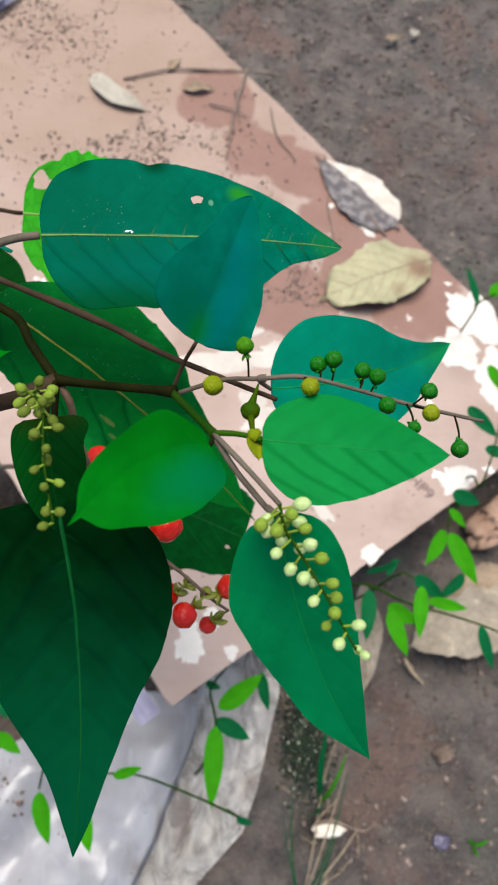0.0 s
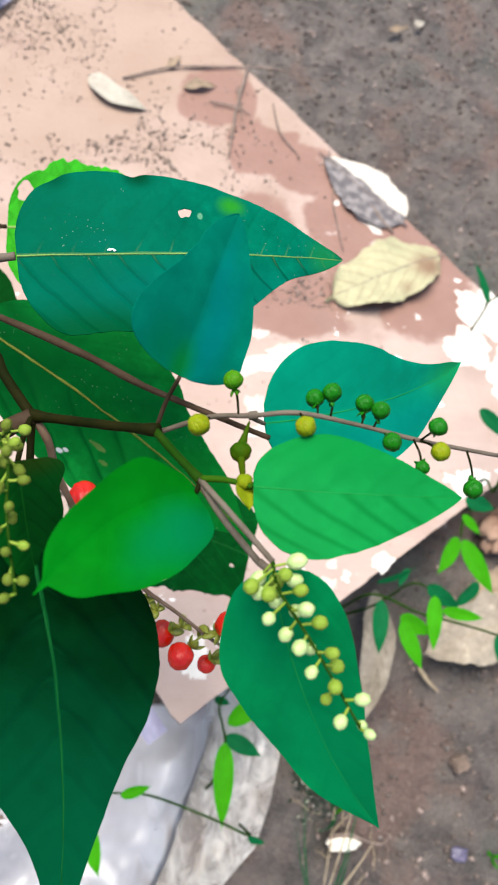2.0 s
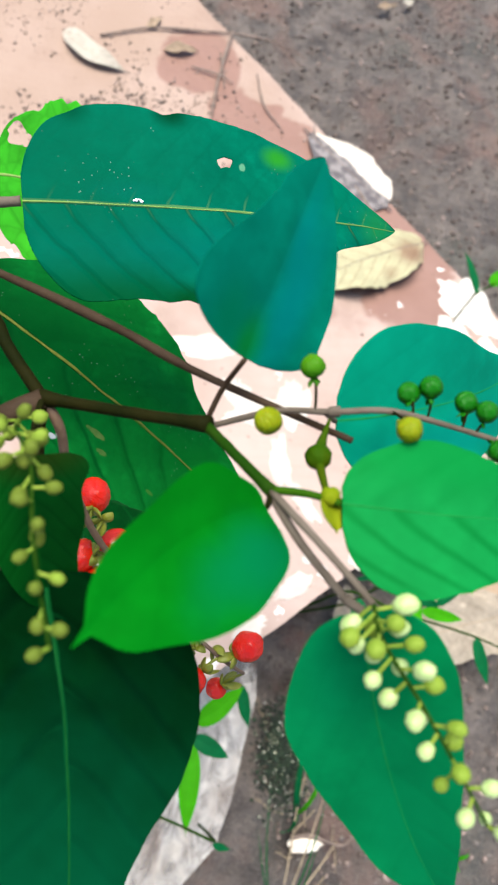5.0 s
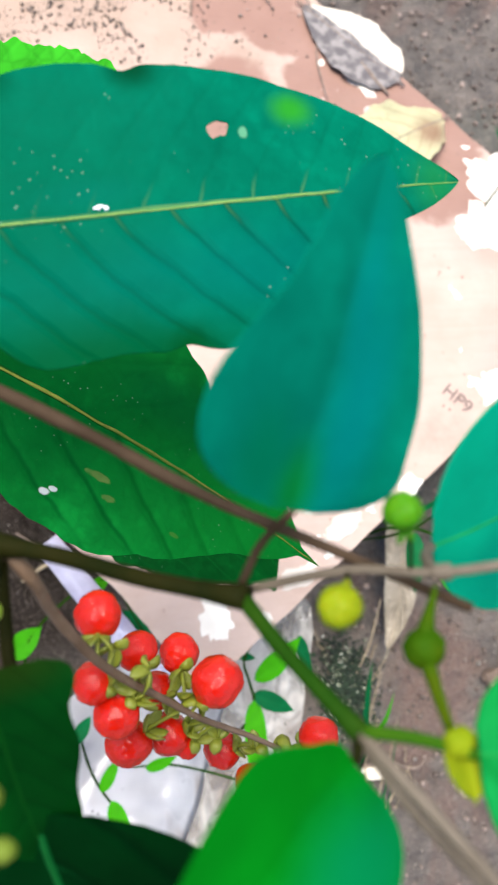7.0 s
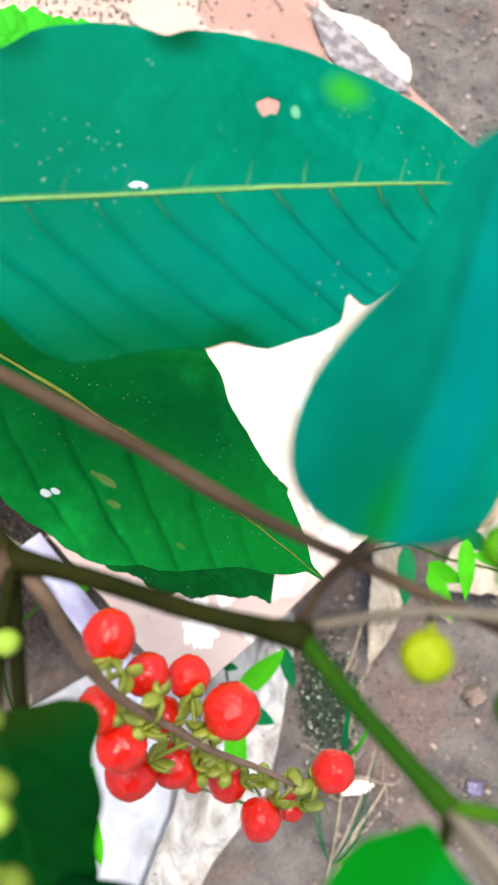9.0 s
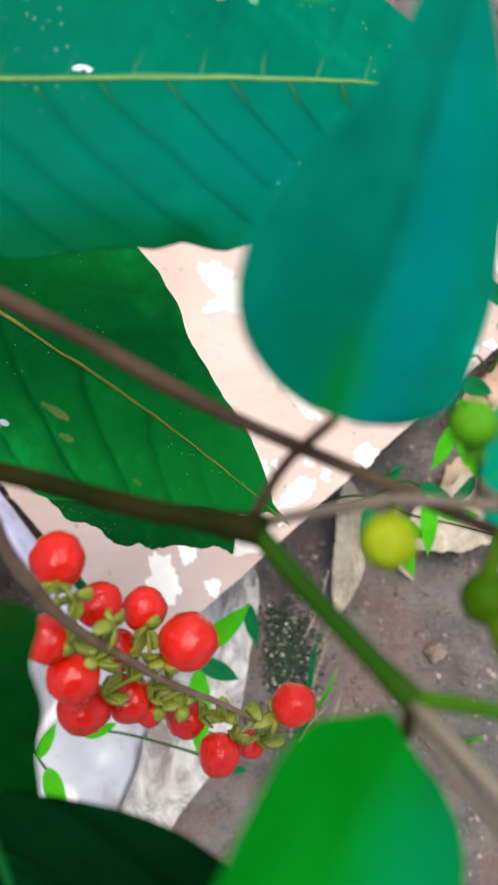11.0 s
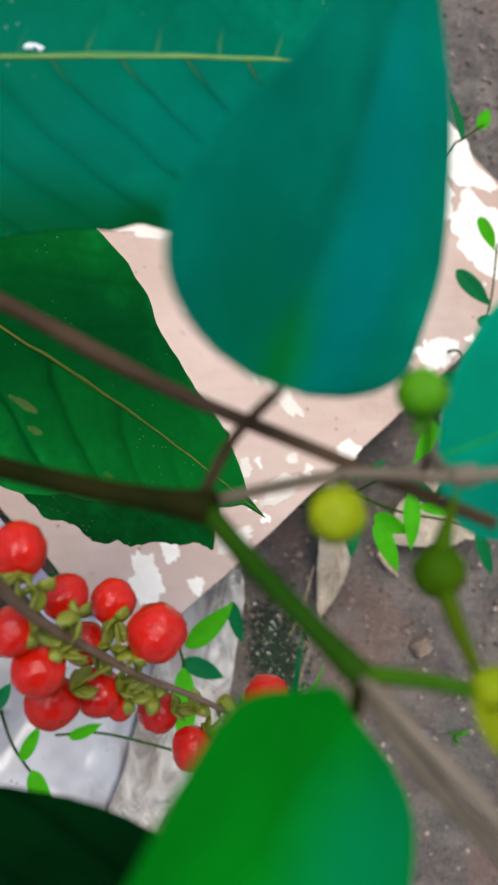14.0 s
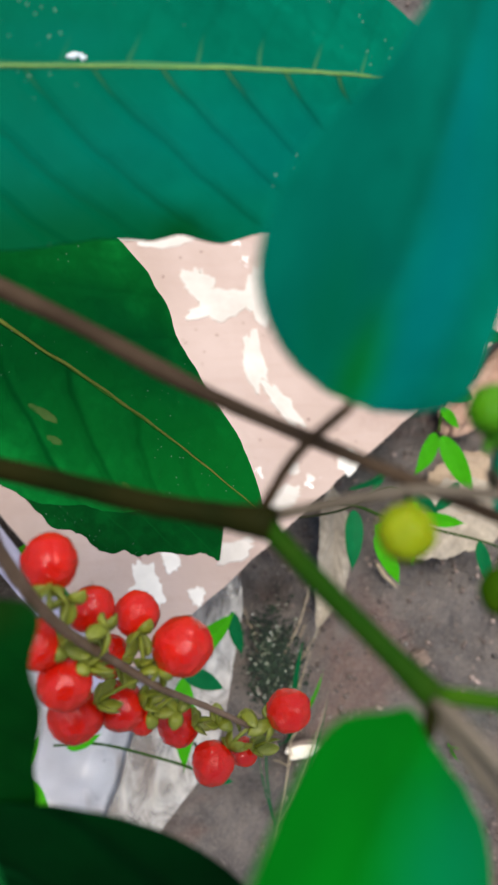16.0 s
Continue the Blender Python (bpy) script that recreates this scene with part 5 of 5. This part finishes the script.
shrub_leaf(f_b, f_t, Vector((0.051, -0.121, 0.991)), 12.8, LIGHT, "light green pointed leaf with dark vein furrows", [(10.0, 31.8, 304.2), (7.6, 32.3, 303.0)], 0.28, FRESHSTEM, sag=0.052, bend=-0.019, fold=0.053, shape=((0.99, 1.01, 0.93, 0.86, 0.79, 0.78), (0.75, 0.82, 0.86, 0.81, 0.72, 0.7)), p=0.38, q=0.88, acumen=1.0, tail=0.30, wave=0.02, bulge=0.006, ragged=0.02, nu=60, nv=28, rib=RIB_GREEN, rib_r=0.06, seed=5)
g_b, g_t = (14.1, 23.6, 303.3), (28.2, 0.5, 283.5)
shrub_leaf(g_b, g_t, Vector((-0.299, -0.719, 0.627)), 14.8, MID, "dark green heart shaped leaf below pale buds", [(13.5, 24.1, 302.9), (13.0, 24.5, 302.9)], 0.36, GREYSTEM, sag=0.046, bend=-0.038, fold=0.134, shape=((0.81, 0.94, 0.92, 0.91, 1.09, 1.08), (0.9, 0.88, 0.83, 0.85, 0.85, 0.87)), p=0.36, q=1.08, acumen=1.0, tail=0.32, wave=0.02, ragged=0.02, nu=60, nv=28, rib=RIB_GREEN, rib_r=0.07, seed=6)
h_b, h_t = (14.6, 40.9, 296.6), (43.9, 57.2, 282.2)
shrub_leaf(h_b, h_t, Vector((0.575, -0.408, 0.709)), 14.2, TEAL_C, "teal green pointed leaf behind green berries", [(13.0, 40.2, 299.6), (12.4, 39.3, 302.2)], 0.25, GREYSTEM, sag=0.065, bend=-0.026, fold=0.107, shape=((1.03, 1.04, 1.08, 1.17, 1.08, 1.06), (1.29, 1.19, 1.02, 0.71, 0.61, 0.74)), p=0.42, q=0.98, acumen=0.99, tail=0.28, wave=0.02, ragged=0.02, nu=60, nv=28, rib=RIB_GREEN, rib_r=0.07, seed=7)
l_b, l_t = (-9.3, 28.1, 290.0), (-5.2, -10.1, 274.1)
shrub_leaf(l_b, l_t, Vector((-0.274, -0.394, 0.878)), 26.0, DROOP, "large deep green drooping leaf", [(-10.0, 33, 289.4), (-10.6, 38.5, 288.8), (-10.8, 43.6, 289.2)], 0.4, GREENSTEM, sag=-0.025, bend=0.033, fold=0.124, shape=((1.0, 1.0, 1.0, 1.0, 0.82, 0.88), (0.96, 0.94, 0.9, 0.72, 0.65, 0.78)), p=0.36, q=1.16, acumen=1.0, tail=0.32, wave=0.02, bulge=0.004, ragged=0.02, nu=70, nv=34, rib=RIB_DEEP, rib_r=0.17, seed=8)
k_b, k_t = (-10.8, 36.3, 295.1), (-8.5, 24.4, 287.5)
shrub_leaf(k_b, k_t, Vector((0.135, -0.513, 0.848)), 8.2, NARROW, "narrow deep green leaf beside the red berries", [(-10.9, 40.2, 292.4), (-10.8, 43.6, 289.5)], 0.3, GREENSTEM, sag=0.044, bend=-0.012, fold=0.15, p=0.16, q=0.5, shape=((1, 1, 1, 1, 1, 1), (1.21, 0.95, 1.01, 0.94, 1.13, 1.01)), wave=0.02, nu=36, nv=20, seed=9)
m_b, m_t = (-18.7, 70.7, 173.0), (45.3, 49.6, 162.4)
shrub_leaf(m_b, m_t, Vector((0.233, 0.233, 0.944)), 31.0, DIM, "dark green lower leaf with an eaten blunt end", [(-38, 72, 174), (-66, 60, 180)], 0.6, sag=0.135, bend=-0.038, fold=0.122, shape=((0.95, 1.17, 1.22, 1.06, 1.08, 1.03), (1.0, 1.0, 1.0, 1.0, 1.0, 1.0)), p=0.5, q=0.55, wave=0.02, ragged=0.11, cut=0.72, nu=76, nv=32, holes=((0.60, -0.1, 0.0007), (0.66, -0.35, 0.0009), (0.45, 0.2, 0.0007)), rib=RIB_DEEP, rib_r=0.28, seed=10)
n_b, n_t = (-25.1, 97.2, 250.0), (4.6, 98.5, 246.8)
shrub_leaf(n_b, n_t, Vector((0.111, -0.157, 0.981)), 28, LIME, "bright lime green insect eaten leaf", [(-35, 97, 249), (-52, 90, 240), (-68, 62, 200)], 0.4, BARK, sag=0.02, bend=-0.007, fold=0.059, shape=((1.06, 1.03, 1.01, 1.01, 1.0, 1.0), (0.96, 0.98, 0.97, 0.98, 1.02, 1.01)), p=0.30, q=0.34, wave=0.02, ragged=0.11, nu=90, nv=56, holes=((0.10, 0.52, 0.0017), (0.16, 0.45, 0.0010)), rib=RIB_PALE, rib_r=0.25, seed=11)
# tips that only just come into view; the first's unseen blade is widened for shade
shrub_leaf((-61.3, 81.8, 288.2), (-19.5, 66.7, 282.0), Vector((0, 0, 1)), 22, TEAL_B, "teal green leaf tip with an unseen blade widened to cast shade", nu=24, nv=14, p=0.5, q=0.5, seed=12)
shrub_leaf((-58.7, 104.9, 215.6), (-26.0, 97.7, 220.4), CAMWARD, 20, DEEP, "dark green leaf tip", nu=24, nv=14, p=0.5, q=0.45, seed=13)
shrub_leaf((-30.7, 39.8, 294.1), (-14.9, 43.1, 297.5), CAMWARD, 10, FRESH, "fresh green leaf tip", nu=24, nv=14, p=0.5, q=0.8, seed=14)
shrub_leaf((-56.8, 89.8, 206.7), (-29.9, 87.7, 212.4), CAMWARD, 9, MID, "small green leaf tip", nu=24, nv=14, p=0.5, q=0.8, seed=15)


# ---------------------------------------------------------------- red berries
RACHIS = [(-10.7, 43.6, 289.2), (-9.1, 41.6, 287.5), (-8.3, 39.3, 282.4), (-6.1, 35.9, 276.2), (-3.8, 33.7, 271.5), (-0.8, 31.5, 267.0), (2.8, 29.0, 263.3), (7.3, 26.6, 259.5), (12.2, 23.7, 255.3), (15.1, 22.4, 253.0)]
spray = limb("berry_spray", RACHIS, 0.50, 0.22, STALK, "brown stalk hung with glossy red berries", rough=0.12)
BERRIES = [
    (-5.7, 39.2, 274.0, 1.9), (-6.6, 33.6, 269.0, 1.85), (-2.8, 35.8, 265.9, 1.85), (1.1, 35.1, 261.3, 1.95), (4.2, 32.4, 265.5, 2.4),
    (-4.9, 30.6, 267.5, 2.05), (-4.2, 27.5, 261.9, 2.2), (-0.3, 27.6, 259.9, 2.1), (-1.4, 31.8, 261.0, 1.85), (1.3, 26.3, 259.6, 1.25),
    (5.2, 24.6, 253.4, 1.95), (8.0, 21.2, 254.6, 2.0), (12.2, 20.7, 248.9, 1.4), (14.8, 25.4, 257.2, 2.0),
]


def nearest_on(line, p):
    return min(line, key=lambda q: (q - p).length)


def calyx(name, parent, root, centre, r, material, seed, count=4, size=0.85):
    """Four small sepals that spread from the stalk end of a fruit."""
    rng = random.Random(seed)
    d = (centre - root).normalized()
    base = centre - d * (r * 1.02)
    side = d.orthogonal().normalized()
    bm = bmesh.new()
    for k in range(count):
        a = 2 * math.pi * (k + rng.random() * 0.4) / count + seed
        out = (side * math.cos(a) + d.cross(side) * math.sin(a) - d * (0.25 + 0.3 * rng.random()))
        sepal_bm(base, out, -d if rng.random() < 0.7 else d, 0.0023 * size * rng.uniform(0.8, 1.15), 0.00080 * size, bm)
    bmesh.ops.recalc_face_normals(bm, faces=bm.faces)
    return part(name, bm, material, parent)


rachis_line = smooth_line([mm(*p) for p in RACHIS], 10)
for k, (x, y, z, r) in enumerate(BERRIES):
    c = mm(x, y, z)
    root = nearest_on(rachis_line[8:], c)
    ob = part("berry", ball(r * 1.02 / 1000, 48, 34, 0.08, 0.95, k, m=Euler((k * 1.3, k * 0.7, k)).to_matrix().to_4x4()), RED, spray)
    ob.location = c
    part("pedicel", tube([root, root.lerp(c, 0.5) + mm(0, 0.2, 0.3), root.lerp(c, 0.95)], 0.00018, 0.0002, 7), SEPAL, spray)
    calyx("calyx", spray, root, c, r / 1000 * 0.98, SEPAL, k, 4)
# empty calyces along the stalk, where fruits have dropped
rng = random.Random(5)
for k in range(7):
    i = 34 + int(k * (len(rachis_line) - 38) / 7)
    root = rachis_line[i]
    c = root + Vector((rng.uniform(-1, 1), rng.uniform(-0.8, 1), rng.uniform(-1, 0.1))).normalized() * 0.0019
    part("pedicel", tube([root, c], 0.00016, 0.00016, 6), SEPAL, spray)
    calyx("calyx", spray, root, c + (c - root) * 0.1, 0.0002, SEPAL, 60 + k, 3, 0.8)

# ---------------------------------------------------------------- green berries
GREEN = [(18.9, 41.3, 302.8, 0.95, 0), (20.5, 41.6, 303.7, 0.98, 0), (24.2, 41.2, 302.2, 0.98, 0), (25.6, 40.2, 303.0, 0.95, 0), (26.7, 37.0, 302.4, 0.98, 0), (17.0, 36.4, 307.0, 1.0, 1), (30.5, 37.6, 305.4, 0.95, 0), (30.4, 34.9, 305.6, 0.95, 1), (35.0, 32.6, 301.6, 1.0, 0), (28.8, 33.6, 304.6, 0.7, 0), (7.3, 38.0, 302.5, 1.12, 1), (10.5, 42.2, 304.2, 1.0, 2)]
fruit_line = smooth_line([mm(*p) for p in FRUIT_BRANCH], 10)
fruits = limb("fruiting_stalk", [(12.3, 39.2, 302.4), (12.7, 39.2, 302.6), (13.1, 39.2, 302.7)], 0.45, 0.45, GREYSTEM, "thin stalk with small unripe green fruits")
for k, (x, y, z, r, kind) in enumerate(GREEN):
    c = mm(x, y, z)
    root = nearest_on(fruit_line, c)
    ob = part("green_berry", ball(r / 1000, 18, 12, 0.10, 0.95, k + 30), (GREENBERRY, LIMEBERRY, FRESHBERRY)[kind], fruits)
    ob.location = c
    part("pedicel", tube([root, root.lerp(c, 0.5) + mm(0.1, 0, 0.2), root.lerp(c, 0.95)], 0.00012, 0.00014, 6), GREENSTEM, fruits)
    calyx("calyx", fruits, root, c, r / 1000 * 0.9, (GREENBERRY, LIMEBERRY, FRESHBERRY)[kind], 20 + k, 4, 0.3)

# young folded leaf and bud at the fork beside the light green leaf
drop = ball(0.00105, 24, 18, 0.10, 0.95, 9, m=Matrix.Translation(mm(11.5, 35.6, 301.8)))
tube([mm(11.6, 36.3, 301.9), mm(11.9, 37.3, 302.1), mm(12.3, 38.6, 302.5)], 0.0005, 0.0001, 10, bm=drop)
tube([mm(11.5, 31.8, 304.0), mm(11.5, 33.4, 302.9), mm(11.5, 35.0, 302.0)], 0.00022, 0.0004, 10, bm=drop)
under(part("bud", drop, OLIVE, shrub, "olive green folded young leaf with a drawn-out tip"), shrub)
under(part("leaf", blade(mm(11.6, 32.0, 304.0), mm(12.0, 28.9, 304.6), Vector((0.3, -0.4, 0.7)), 0.0026, p=0.6, q=0.7, fold=0.4, nu=16, nv=8, seed=71), YOUNGLEAF, shrub, "tiny folded yellow green leaf"), shrub)
young = under(part("bud", ball(0.00075, 16, 12, 0.2, 0.8, 5), YOUNGLEAF, shrub, "pale yellow bud at the stem node"), shrub)
young.location = mm(11.5, 31.6, 304.7)


# ---------------------------------------------------------------- flower spikes
def flower_spike(points, count, r, material, seed, label, spread=0.0024):
    spike = limb("flower_spike", points, 0.18, 0.11, YOUNGSTEM, label)
    line = smooth_line([mm(*p) for p in points], 12)
    rng = random.Random(seed)
    for k in range(count):
        u = (k + 0.6) / count
        root = line[min(int(u * len(line)), len(line) - 1)]
        ahead = (line[-1] - line[0]).normalized()
        side = ahead.orthogonal().normalized()
        a = k * 2.4 + rng.random() * 0.5
        out = side * math.cos(a) + ahead.cross(side) * math.sin(a)
        reach = spread * (1.1 - 0.62 * u) * rng.uniform(0.75, 1.15)
        c = root + out * reach + ahead * 0.0006
        d = (c - root).normalized()
        m = d.to_track_quat("Z", "Y").to_matrix().to_4x4()
        size = r * (1.1 - 0.35 * u) * rng.uniform(0.85, 1.1)
        ob = part("bud", ball(size, 14, 10, 0.10, rng.uniform(1.1, 1.35), seed + k, m=m), material if rng.random() < 0.7 else BUDGREEN, spike)
        ob.location = c
        part("pedicel", tube([root, root.lerp(c, 0.9)], 0.00013, 0.00015, 6), BUDGREEN, spike)
        bm = bmesh.new()
        s2 = d.orthogonal().normalized()
        for q in range(4):
            b = q * math.pi / 2 + k
            sepal_bm(c - d * size * 0.9, s2 * math.cos(b) + d.cross(s2) * math.sin(b), d, size * 0.95, size * 0.40, bm)
        bmesh.ops.recalc_face_normals(bm, faces=bm.faces)
        part("calyx", bm, BUDGREEN, spike)
    return spike


flower_spike([(-12.2, 40.8, 292.2), (-11.2, 35.4, 303.2), (-9.8, 32.5, 305.7), (-8.9, 26.5, 308.1), (-7.2, 19.8, 310.5)], 24, 0.00055, BUDWARM, 31, "spike of pale yellow green flower buds", 0.0018)
flower_spike([(13.7, 23.6, 306.7), (14.2, 21.1, 306.9), (17.0, 16.4, 307.1), (20.8, 9.9, 306.4)], 26, 0.00068, BUD, 32, "spike of pale cream flower buds")


# ---------------------------------------------------------------- small marks
fluff = bmesh.new()
rng = random.Random(77)
for k in range(7):
    ball(rng.uniform(0.00010, 0.00024), 8, 6, 0.3, 0.7, k, fluff, Matrix.Translation(mm(-3.4 + rng.uniform(-0.5, 0.6), 68.35 + rng.uniform(-0.15, 0.3), 286.75 + rng.uniform(-0.05, 0.1))))
FLUFF = plain("white_fluff", (0.55, 0.58, 0.60), (0.75, 0.77, 0.78), 900, 0.9, 0.5)
under(part("fluff", fluff, FLUFF, shrub, "speck of white fluff on the midrib"), shrub)
